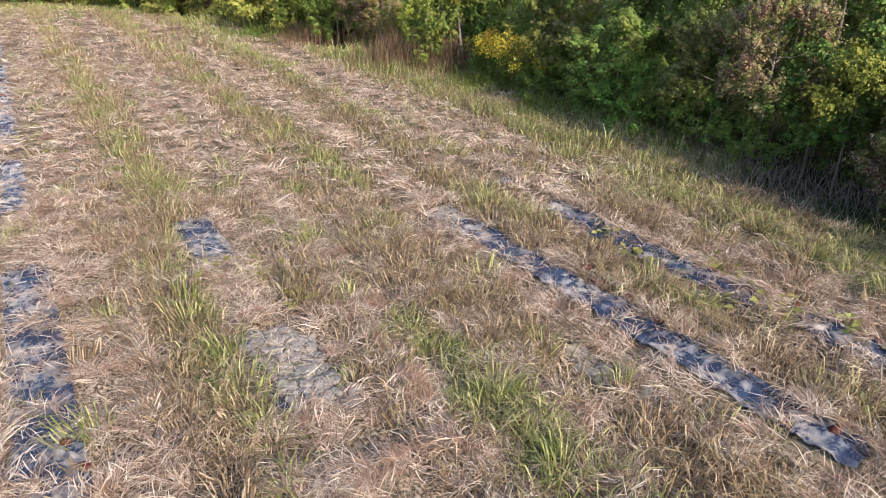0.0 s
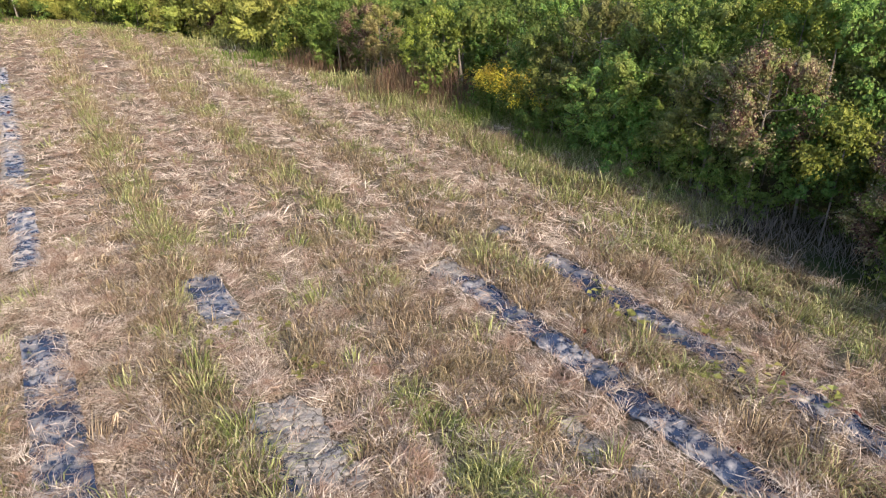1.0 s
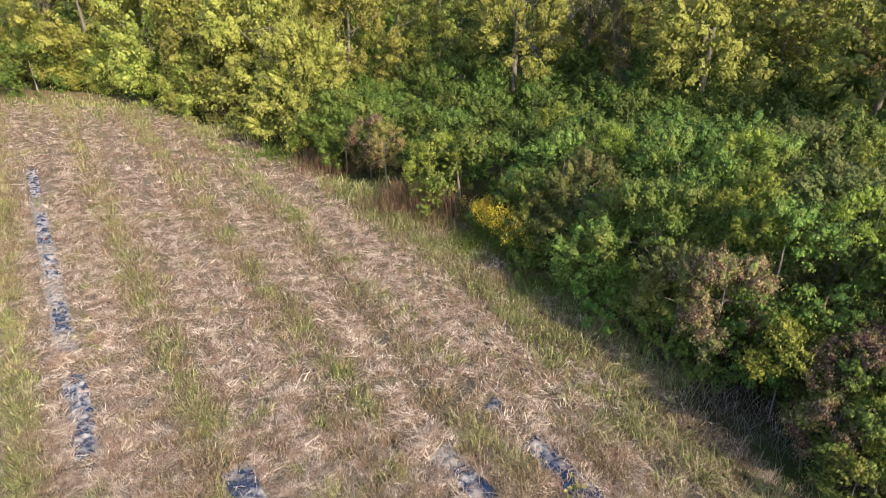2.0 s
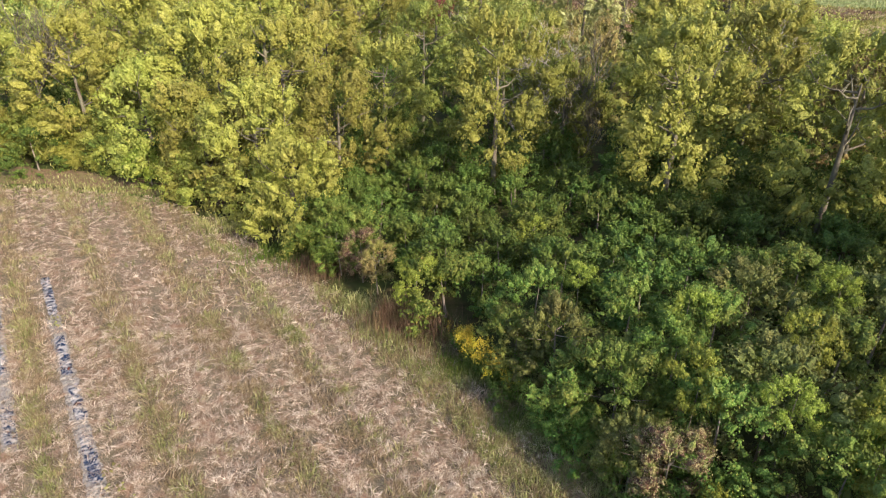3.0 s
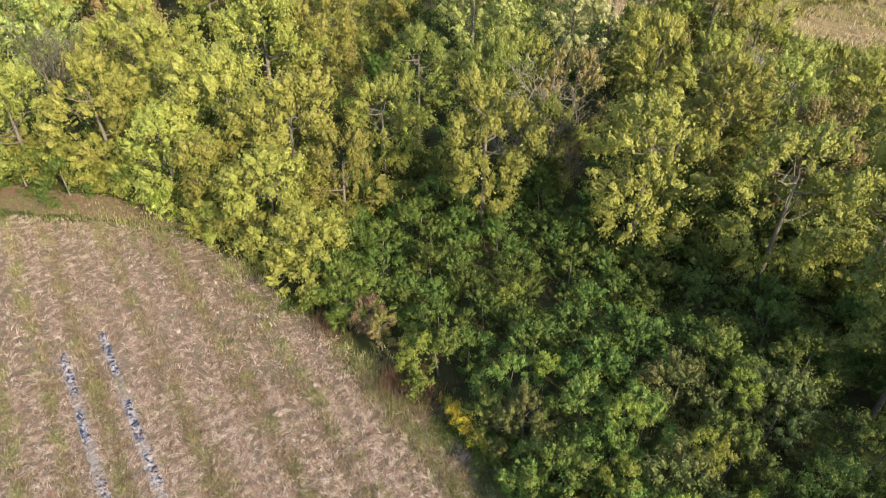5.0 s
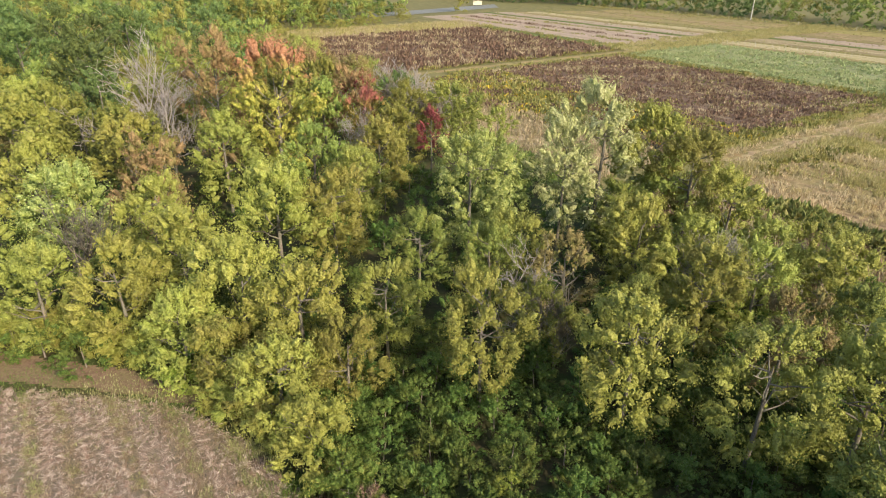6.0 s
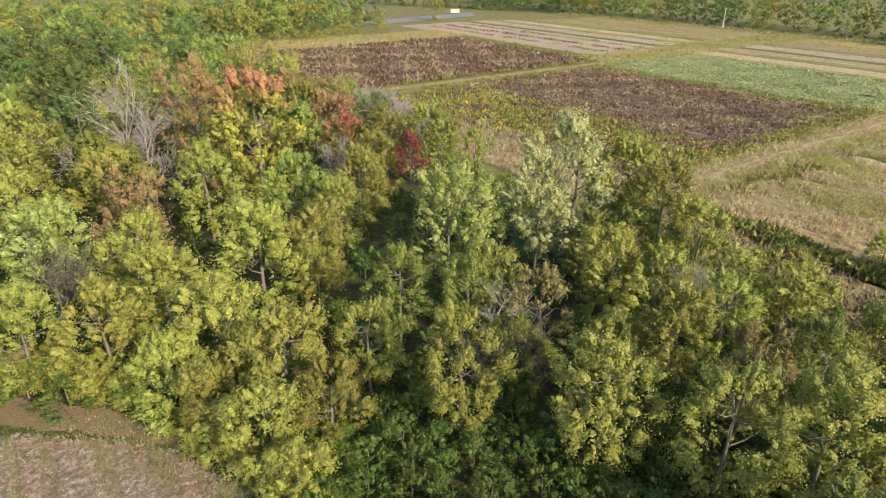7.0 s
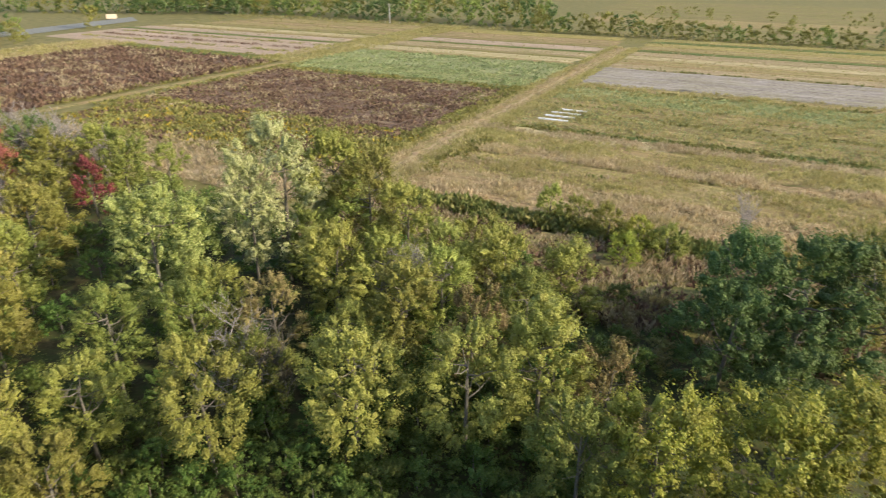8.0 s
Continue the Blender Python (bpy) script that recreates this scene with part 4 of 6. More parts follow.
# deep shrubs get thicket_dark: dark green leaves that also stand in for shade
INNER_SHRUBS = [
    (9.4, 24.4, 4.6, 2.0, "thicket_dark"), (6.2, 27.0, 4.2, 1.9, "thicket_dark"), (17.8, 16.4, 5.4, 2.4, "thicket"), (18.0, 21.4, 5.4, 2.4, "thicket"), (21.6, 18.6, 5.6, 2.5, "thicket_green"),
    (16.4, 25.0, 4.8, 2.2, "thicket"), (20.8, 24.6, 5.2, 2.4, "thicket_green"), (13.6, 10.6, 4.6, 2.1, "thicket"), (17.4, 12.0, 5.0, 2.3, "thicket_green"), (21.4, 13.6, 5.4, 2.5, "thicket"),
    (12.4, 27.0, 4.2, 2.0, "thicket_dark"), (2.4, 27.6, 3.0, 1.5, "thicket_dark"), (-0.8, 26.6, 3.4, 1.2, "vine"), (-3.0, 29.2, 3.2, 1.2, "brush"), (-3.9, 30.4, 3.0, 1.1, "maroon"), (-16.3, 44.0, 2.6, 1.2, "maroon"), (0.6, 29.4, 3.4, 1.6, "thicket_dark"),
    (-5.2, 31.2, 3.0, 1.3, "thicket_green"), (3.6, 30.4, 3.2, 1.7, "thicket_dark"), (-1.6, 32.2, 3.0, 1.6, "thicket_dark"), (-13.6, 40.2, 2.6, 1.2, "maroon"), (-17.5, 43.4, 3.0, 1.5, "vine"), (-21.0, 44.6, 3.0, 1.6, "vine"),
]
EDGE_SHRUBS = [
    (8.6, 16.6, 5.3, 1.0, "vine"), (10.8, 15.0, 5.5, 0.9, "vine"), (9.6, 20.2, 5.6, 0.9, "vine"), (12.8, 17.8, 6.0, 0.9, "vine"), (6.4, 24.2, 4.6, 0.8, "vine"), (5.2, 31.0, 3.6, 0.8, "vine"),
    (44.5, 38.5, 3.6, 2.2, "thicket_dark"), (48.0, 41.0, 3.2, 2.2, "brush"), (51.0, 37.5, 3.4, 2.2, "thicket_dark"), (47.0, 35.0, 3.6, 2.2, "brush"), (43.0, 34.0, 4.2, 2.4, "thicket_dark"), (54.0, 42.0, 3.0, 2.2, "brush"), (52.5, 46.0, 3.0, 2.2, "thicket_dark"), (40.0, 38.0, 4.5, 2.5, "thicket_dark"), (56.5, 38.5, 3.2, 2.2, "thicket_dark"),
    (16.0, 21.6, 5.6, 0.9, "vine"), (12.2, 11.4, 4.9, 1.0, "vine"), (12.8, 13.4, 5.4, 0.9, "vine"), (13.6, 14.6, 5.8, 1.0, "vine"), (12.4, 12.2, 4.4, 0.9, "vine"), (9.4, 10.6, 3.0, 0.7, "vine"), (9.9, 9.6, 2.4, 0.8, "vine"),
]
SHRUBS = FRONT_SHRUBS + INNER_SHRUBS + EDGE_SHRUBS
for i, (x, y, top, radius, kind) in enumerate(SHRUBS):
    if kind in ("thicket", "thicket_green") and i % 4 == 1:
        kind = "thicket_brown"
    elif kind == "thicket_green" and i % 2 == 0:
        kind = "thicket"
    deep = y - float(edge_y(x)) > 7.0 and kind in ("thicket", "thicket_green", "thicket_brown")
    shrub(kind.replace("thicket", "inner") if deep else kind, i % 2 if kind.startswith("thicket") else 0, x, y, top, radius)

skirt_rng = np.random.default_rng(14)
for x in np.arange(-12.5, 11.5, 1.25):
    x = x + skirt_rng.uniform(-0.4, 0.4)
    y = float(edge_y(x)) + skirt_rng.uniform(1.5, 2.4)
    if 5.3 < x < 8.2 or -4.4 < x < 0.4:
        continue
    if x < 2.9:
        continue
    shrub("skirt_green" if x < 6 else "skirt", int(skirt_rng.integers(2)), x, y, skirt_rng.uniform(1.3, 2.1), skirt_rng.uniform(1.0, 1.35))
for x in np.arange(-5.5, 10.5, 1.15):
    x = x + skirt_rng.uniform(-0.3, 0.3)
    kind = str(skirt_rng.choice(["inner", "inner_green", "inner_brown"], p=[0.5, 0.3, 0.2]))
    if 5.8 < x < 8.6 or -4.8 < x < 2.6:
        continue
    shrub(kind, int(skirt_rng.integers(2)), x, float(edge_y(x)) + skirt_rng.uniform(2.8, 3.8), skirt_rng.uniform(2.7, 3.9), skirt_rng.uniform(1.3, 1.7))
for x in np.arange(-46, -9, 1.9):
    x = x + skirt_rng.uniform(-0.5, 0.5)
    y = float(edge_y(x)) + (5.2 + 0.12 * (-18 - x) if x < -18 else 2.6) + skirt_rng.uniform(-0.4, 0.6)
    shrub("skirt_yellow", int(skirt_rng.integers(2)), x, y, skirt_rng.uniform(3.0, 4.6), skirt_rng.uniform(1.7, 2.2), "growth at the foot of the trees")
for x in np.arange(-42.0, -22.5, 1.5):
    y = float(np.interp(x, [-40, -37, -32, -28, -23.5], [50.3, 51.2, 50.4, 49.0, 46.2])) + skirt_rng.uniform(0.2, 1.2)
    shrub("skirt_yellow", int(skirt_rng.integers(2)), x + skirt_rng.uniform(-0.4, 0.4), y, skirt_rng.uniform(1.8, 3.2), skirt_rng.uniform(1.2, 1.7), "growth at the foot of the trees")
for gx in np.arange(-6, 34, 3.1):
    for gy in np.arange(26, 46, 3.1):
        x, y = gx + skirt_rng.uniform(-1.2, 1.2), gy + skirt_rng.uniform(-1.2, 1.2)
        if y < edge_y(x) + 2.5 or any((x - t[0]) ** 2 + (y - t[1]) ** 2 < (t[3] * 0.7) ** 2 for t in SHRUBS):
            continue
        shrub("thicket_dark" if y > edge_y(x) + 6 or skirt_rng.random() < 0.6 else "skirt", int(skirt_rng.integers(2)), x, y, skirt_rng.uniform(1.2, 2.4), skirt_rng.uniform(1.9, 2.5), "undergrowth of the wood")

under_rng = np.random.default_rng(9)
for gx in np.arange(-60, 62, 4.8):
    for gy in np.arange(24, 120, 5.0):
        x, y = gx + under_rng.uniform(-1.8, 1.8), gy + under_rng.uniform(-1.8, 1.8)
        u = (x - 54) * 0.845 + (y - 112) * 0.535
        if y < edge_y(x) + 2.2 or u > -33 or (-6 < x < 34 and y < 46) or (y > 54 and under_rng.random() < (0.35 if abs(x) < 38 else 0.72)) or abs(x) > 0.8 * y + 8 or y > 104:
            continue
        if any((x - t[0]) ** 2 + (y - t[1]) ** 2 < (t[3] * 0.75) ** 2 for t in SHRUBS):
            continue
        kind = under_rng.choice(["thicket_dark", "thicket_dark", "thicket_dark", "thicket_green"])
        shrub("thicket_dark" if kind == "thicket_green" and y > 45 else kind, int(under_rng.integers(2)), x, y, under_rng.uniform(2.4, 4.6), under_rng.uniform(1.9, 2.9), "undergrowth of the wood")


# ---- bare trees ----
def bare_tree(seed, height, spread, mat, thick=0.16, lean=(0.0, 0.0), least=0.012):
    r = np.random.default_rng(seed)
    limbs = []

    def grow(p, way, length, rad, level):
        mid = p + way * length * 0.5 + r.normal(size=3) * length * 0.05
        e = p + way * length + r.normal(size=3) * length * 0.09
        limbs.append(([tuple(p), tuple(mid), tuple(e)], [max(rad, least), max(rad * 0.8, least), max(rad * 0.55, least * 0.6)], 4 if level < 2 else 3))
        if level == 4 or (level == 3 and r.random() < 0.25):
            return
        for _ in range(4 if level else 9):
            b = p + (e - p) * r.uniform(0.2, 1.0)
            w = unit(way * 0.75 + r.normal(size=3) * [spread, spread, 0.35] + [0, 0, 0.25])
            grow(b, w, length * r.uniform(0.45, 0.75), rad * 0.45, level + 1)

    grow(np.zeros(3), unit(np.array([lean[0], lean[1], 1.0])), height * 0.5, thick, 0)
    trunk, rest = limbs[:1], limbs[1:]
    return tubes_mesh("trunk", trunk, mat), tubes_mesh("branching", rest, mat)


def place_bare(seed, x, y, height, spread, mat, label, thick=0.16, lean=(0.0, 0.0), least=0.02):
    ob = tagged(new("dead_tree"), label, "tree", "bare trees")
    ob.location = (x, y, float(ground_z(x, y)) - 0.05)
    t, l = bare_tree(seed, height, spread, mat, thick, lean, least)
    part_of("trunk", t, ob)
    part_of("branching", l, ob)


place_bare(1, -44.0, 101.0, 24.0, 0.55, DEADWOOD, "large leafless grey dead tree in the wood", 0.28, least=0.032)
place_bare(11, -41.5, 99.0, 22.0, 0.6, DEADWOOD, "large leafless grey dead tree in the wood", 0.24, (0.1, -0.1), least=0.032)
place_bare(2, -1.5, 118.0, 15.0, 0.4, DEADWOOD, "leafless pale grey tree beside the brown field", 0.2, least=0.04)
place_bare(3, 3.0, 121.0, 14.0, 0.4, DEADWOOD, "leafless pale grey tree beside the brown field", 0.2, least=0.04)
place_bare(12, -5.0, 120.0, 14.0, 0.4, DEADWOOD, "leafless pale grey tree beside the brown field", 0.2, least=0.04)
place_bare(13, -8.5, 130.0, 15.0, 0.4, DEADWOOD, "leafless pale grey tree beside the brown field", 0.2, least=0.05)
place_bare(14, -2.5, 128.0, 14.0, 0.4, DEADWOOD, "leafless pale grey tree beside the brown field", 0.2, least=0.05)
place_bare(4, -11.5, 101.0, 13.0, 0.4, DEADWOOD, "bare grey tree between autumn maples", 0.2)
place_bare(5, 7.3, 50.0, 11.5, 0.6, DEADWOOD, "broken bleached dead snag with bare limbs", 0.18, (0.25, -0.1))
place_bare(6, 30.5, 52.5, 11.5, 0.6, DEADWOOD, "bleached dead snag leaning in the canopy", 0.16, (-0.3, 0.0))
place_bare(7, 27.5, 56.0, 12.0, 0.6, DEADWOOD, "bleached dead snag leaning in the canopy", 0.14, (0.2, 0.2))
place_bare(8, 78.0, 49.0, 9.0, 0.25, DEADWOOD, "slender bare pale sapling by the field", 0.09)
place_bare(9, -38.0, 58.5, 13.0, 0.5, BARK, "leaning bare brown trunk in the wood", 0.3, (0.35, 0.1))
place_bare(10, 11.3, 46.5, 9.5, 0.3, BARK, "thin bare trunk among vines", 0.12)

# tangle of dead twigs below the nearest shrubs
for k, (x, y) in enumerate(((7.4, 13.6), (8.3, 12.4), (6.9, 14.6), (9.3, 11.6))):
    r = np.random.default_rng(60 + k)
    stems = []
    for _ in range(150):
        p = np.array([r.normal(0, 0.6), r.normal(0, 0.6), 0.0])
        a, reach = r.uniform(0, 6.28), r.uniform(0.25, 0.8)
        bow = [0.25 * math.sin(a) * r.uniform(-1, 1), -0.25 * math.cos(a) * r.uniform(-1, 1), r.uniform(0.1, 0.5)]
        e = p + [math.cos(a) * reach, math.sin(a) * reach, r.uniform(0.0, 0.8)]
        stems.append(([tuple(p), tuple(p * 0.7 + e * 0.3 + np.array(bow) * 0.8), tuple(p * 0.35 + e * 0.65 + bow), tuple(e)], [0.006, 0.005, 0.004, 0.002], 3))
    ob = tagged(new("dead_brush", tubes_mesh("dead_brush", stems, TWIG)), "tangle of dead grey twigs under the shrubs", "brush", "", "stuff")
    ob.location = (x, y, float(ground_z(x, y)) - 0.12)


# ---- goldenrod, dock and tall weeds at the edge ----
STEM = rough_mat("weed_stem", [(0.3, (0.12, 0.14, 0.04)), (0.7, (0.22, 0.22, 0.08))], 8.0)
GOLD = leaf_mat("goldenrod_flower", [(0.0, (0.40, 0.33, 0.03)), (0.5, (0.54, 0.45, 0.04)), (1.0, (0.68, 0.60, 0.10))], through=0.2)
RUST = blade_mat("rust_seed_stalk", [(0.0, (0.085, 0.05, 0.035)), (0.5, (0.155, 0.092, 0.064)), (1.0, (0.26, 0.175, 0.12))], (0.11, 0.12, 0.045), amount=0.5, patch_scale=1.5)
WEED = leaf_mat("weed_leaf", [(0.0, (0.07, 0.13, 0.025)), (0.5, (0.12, 0.20, 0.04)), (1.0, (0.20, 0.28, 0.07))])


LIMP = leaf_mat("squash_leaf", [(0.0, (0.16, 0.17, 0.045)), (0.5, (0.25, 0.26, 0.07)), (1.0, (0.38, 0.38, 0.12))])


def goldenrod(x, y, height, seed):
    r = np.random.default_rng(seed)
    ob = tagged(new("goldenrod"), "goldenrod plant with yellow plumes at the wood's edge", "wildflower", "goldenrod clump")
    ob.location = (x, y, float(ground_z(x, y)) - 0.05)
    stems, lb, fb = [], [], []
    for _ in range(7):
        e = np.array([r.normal(0, 0.16), r.normal(0, 0.16), height * r.uniform(0.8, 1.05)])
        stems.append(([(0, 0, 0), tuple(e * [0.4, 0.4, 0.5]), tuple(e)], [0.008, 0.006, 0.003], 3))
        lb += [e * t * [0.8, 0.8, 1] for t in r.uniform(0.2, 0.9, 22)]
        fb += [e + r.normal(size=3) * [0.07, 0.07, 0.10] for _ in range(26)]
    part_of("stalk_bunch", tubes_mesh("stems", stems, STEM), ob)
    for nm, pts, mat, size in (("leaves", lb, WEED, 0.13), ("flower_plume", fb, GOLD, 0.055)):
        p = np.array(pts)
        n = len(p)
        w = unit(r.normal(size=(n, 3)) * [1, 1, 0.5])
        v, f = leaf_quads(p, w, unit(r.normal(size=(n, 3)) + [0, 0, 1.2]), np.full(n, size) * r.uniform(0.7, 1.3, n), np.full(n, size * (0.2 if nm == "leaves" else 0.4)))
        tagged(part_of(nm, mesh_of(nm, v, f, mat), ob, "yellow plumes" if nm == "flower_plume" else ""), kind="stuff")


for i in range(26):
    x = 1.5 + gr.normal(0, 0.5) + (i % 3) * 0.6
    goldenrod(x, float(edge_y(x)) + 0.8 + abs(gr.normal(0, 0.5)), gr.uniform(1.2, 2.0), 300 + i)


def weed_patch(name, mat, x, y, spread, n, height, width, label, seed, bend=(0.05, 0.4)):
    r = np.random.default_rng(seed)
    p = r.normal(0, 1, (n, 2)) * spread + [x, y]
    tall = height * (0.72 + 0.28 * np.sin(p[:, 0] * 3.1 + seed) * np.sin(p[:, 1] * 2.7 + seed * 0.7))
    base = np.stack([p[:, 0], p[:, 1], ground_z(p[:, 0], p[:, 1]) - 0.05], 1)
    a = r.uniform(0, 6.28, n)
    v, f = blades(base, np.stack([np.cos(a), np.sin(a), np.zeros(n)], 1), tall * r.uniform(0.6, 1.35, n), np.full(n, width), r.uniform(*bend, n), r)
    tagged(new(name, mesh_of(name, v, f, mat)), label, "weeds", "", "stuff")


weed_patch("seed_stalks", RUST, -1.9, 26.1, (0.75, 0.7), 1500, 1.75, 0.008, "rust-brown dry seed stalks at the wood's edge", 71)
weed_patch("seed_stalks", RUST, -0.3, 25.3, (0.6, 0.6), 1000, 1.6, 0.008, "rust-brown dry seed stalks at the wood's edge", 73)
weed_patch("tall_weeds", GRASS, -1.2, 24.9, (1.1, 0.5), 1100, 0.85, 0.012, "green weeds among rust-brown seed stalks", 74, (0.2, 0.8))
weed_patch("seed_stalks", RUST, -6.3, 31.6, (0.9, 0.7), 1400, 1.2, 0.009, "rust-brown dry seed stalks at the wood's edge", 72)
for k, (x, sp, n) in enumerate(((3.4, 0.9, 700), (5.0, 0.8, 900), (1.2, 0.8, 900), (-3.6, 0.9, 900), (-9.0, 1.4, 1100), (-13.0, 1.4, 900), (-20.0, 2.5, 1500), (-28.0, 3.0, 1800), (-36.0, 3.0, 1800), (-24.0, 2.0, 1200))):
    weed_patch("tall_weeds", GRASS if k % 2 else WEED, x, float(edge_y(x)) + 0.55, (sp, sp * 0.6), n, 0.8 if x > -15 else 0.4, 0.013 if x > 0 else 0.02, "tall green weeds along the wood's edge", 80 + k, (0.2, 0.8))
for k, x in enumerate((0.4, 1.6, 2.8, 3.8, 4.8, 5.8)):
    weed_patch("tall_grass", GRASS if k % 2 else DRYGRASS, x, float(edge_y(x)) + 0.5, (0.75, 0.5), 1500, 0.6, 0.009, "pale green and straw-coloured grass along the wood's edge", 180 + k, (0.3, 1.0))
weed_patch("dead_weeds", DRYGRASS, 5.6, 15.6, (0.9, 0.9), 1500, 0.5, 0.007, "dry grey-brown weeds lying below the shrubs", 95, (0.5, 1.2))
weed_patch("tall_weeds", GRASS, 3.0, 19.0, (0.9, 1.2), 1500, 0.5, 0.008, "pale green weeds growing below the shrubs", 96, (0.5, 1.2))


# ---- beds: plastic film, bare soil, rotting squashes ----
def film_material(name=PLASTIC_NAME, low=0.40, high=0.60):
    m, nt, bsdf = node_mat(name)
    pos = world_pos(nt)
    n = noise_tex(nt, 5.0, 8.0, 0.7, pos)
    r = ramp(nt, [(0.46, (0, 0, 0)), (0.60, (1, 1, 1))])
    nt.links.new(n.outputs[0], r.inputs[0])
    n2 = noise_tex(nt, 1.3, 3.0, 0.5, pos)
    r2 = ramp(nt, [(low, (0.0, 0.0, 0.0)), (high, (1, 1, 1))])
    nt.links.new(n2.outputs[0], r2.inputs[0])
    dust = mixed(nt, 1.0, r.outputs[0], r2.outputs[0], "MULTIPLY")
    col = mixed(nt, dust, (0.018, 0.028, 0.062), (0.46, 0.42, 0.40))
    nt.links.new(col, bsdf.inputs["Base Color"])
    rr = ramp(nt, [(0.0, (0.22, 0.22, 0.22)), (1.0, (0.9, 0.9, 0.9))])
    nt.links.new(dust, rr.inputs[0])
    nt.links.new(rr.outputs[0], bsdf.inputs["Roughness"])
    bsdf.inputs["Specular IOR Level"].default_value = 0.9
    b = nt.nodes.new("ShaderNodeBump")
    b.inputs["Strength"].default_value = 0.5
    b.inputs["Distance"].default_value = 0.03
    w = noise_tex(nt, 9.0, 6.0, 0.62, pos)
    nt.links.new(w.outputs[0], b.inputs["Height"])
    nt.links.new(b.outputs[0], bsdf.inputs["Normal"])
    return m


FILM = film_material()
DUSTY = film_material("dusty_plastic_film", 0.22, 0.42)


def bed_mesh(name, mat, s, w0, w1, half, lift, wrinkle, seed):
    """A ragged strip along a bed, from w0 to w1 along the row."""
    nw, ns = max(int((w1 - w0) / 0.05), 8), 15
    W = np.linspace(w0, w1, nw)
    e0 = half * (1 + 0.22 * soft_noise(W, W * 0.3, 5.0, seed) + 0.10 * soft_noise(W, W, 17.0, seed + 1.0))
    e1 = half * (1 + 0.22 * soft_noise(W, W * 0.3, 5.0, seed + 4.0) + 0.10 * soft_noise(W, W, 17.0, seed + 5.0))
    end = np.clip(np.minimum(W - w0, w1 - W) / 0.18, 0, 1) ** 0.5
    T = np.linspace(-1, 1, ns)
    S = s + np.where(T[None] < 0, T[None] * (e0 * (0.8 + 0.2 * end))[:, None], T[None] * (e1 * (0.8 + 0.2 * end))[:, None])
    Wg = W[:, None] + 0.10 * soft_noise(S * 6, W[:, None], 1.0, seed)
    X, Y = S * ROW_ACROSS[0] + Wg * ROW_WAY[0], S * ROW_ACROSS[1] + Wg * ROW_WAY[1]
    Z = field_z(X, Y) + lift + wrinkle * (soft_noise(X, Y, 8.0, seed) + 0.7 * soft_noise(X, Y, 21.0, seed + 2.0))
    v = np.stack([X, Y, Z], -1).reshape(-1, 3)
    i = np.arange((nw - 1) * ns).reshape(nw - 1, ns)[:, :-1].ravel()
    f = np.stack([i, i + 1, i + ns + 1, i + ns], 1)
    return mesh_of(name, v, f, mat, smooth=True)


def bed_patch(name, mat, s, w0, w1, half, lift, wrinkle, label, category, group, seed, folds=False):
    """A strip on a bed; folds: its crumpled long edges, half dug in."""
    ob = tagged(new(name, bed_mesh(name, mat, s, w0, w1, half, lift, wrinkle, seed)), label, category, group)
    if folds:
        for k, side in enumerate((-1, 1)):
            part_of("edge_fold", bed_mesh("edge_fold", FILM, s + side * half * 0.95, w0 + 0.1, w1 - 0.1, 0.05, lift + 0.012, 0.022, seed + 11 * k + 3), ob, "crumpled dark film edge")
    return ob


def joined(parts, gap=0.4):
    """Stretches of film that one sheet spans below the straw."""
    out = []
    for w0, w1 in sorted(parts):
        if out and w0 - out[-1][1] < gap:
            out[-1][1] = w1
        else:
            out.append([w0, w1])
    return out


k = 0
for s, parts in FILMS.items():
    for w0, w1 in joined(parts):
        k += 1
        bed_patch("plastic_mulch", DUSTY if w0 > 12 else FILM, s + 0.05 * math.sin(k * 2.1), w0, w1, 0.22 if w0 > 18 else 0.29 if s < 6 else 0.25, 0.05, 0.007, "torn black plastic mulch film dusted with soil on a bed", "mulch film", "plastic mulch strips", k, w0 < 12)
for k, (s, w0, w1, half) in enumerate(SOILS):
    bed_patch("bare_soil", CRACKED, s, w0, w1, half, 0.026, 0.02, "cracked dry grey bare soil on a raised bed", "soil", "bare soil patches", 40 + k)
bed_patch("plastic_mulch", FILM, 1.78, 5.7, 7.3, 0.07, 0.05, 0.03, "crumpled black plastic film edge beside bare soil", "mulch film", "plastic mulch strips", 77)

CLOD = CRACKED
clod_rng = np.random.default_rng(8)
bm = bmesh.new()
bmesh.ops.create_icosphere(bm, subdivisions=2, radius=1.0)
for vtx in bm.verts:
    vtx.co *= 1 + 0.25 * noise.noise(vtx.co * 1.7)
clod_mesh = bpy.data.meshes.new("soil_clod")
bm.to_mesh(clod_mesh)
bm.free()
clod_mesh.materials.append(CLOD)
for i in range(70):
    s, w = 2.15 + clod_rng.normal(0, 0.22), clod_rng.uniform(5.4, 7.5)
    x, y = s * ROW_ACROSS + w * ROW_WAY
    size = clod_rng.uniform(0.06, 0.13)
    ob = tagged(new("soil_clod", clod_mesh), "cracked clod of dry grey soil on the bed", "soil clod", "soil clods")
    ob.location = (x, y, float(field_z(x, y)) + 0.03)
    ob.rotation_euler, ob.scale = (0, 0, clod_rng.uniform(0, 6.28)), (size * 1.3, size, size * 0.28)

SQUASH = rough_mat("rotting_squash_skin", [(0.3, (0.04, 0.012, 0.009)), (0.6, (0.11, 0.028, 0.02)), (0.8, (0.18, 0.06, 0.04))], 3.0, (0.05, 0.02, 0.014), 2.0, 0.7, roughness=0.55, bump=0.4, space="object")


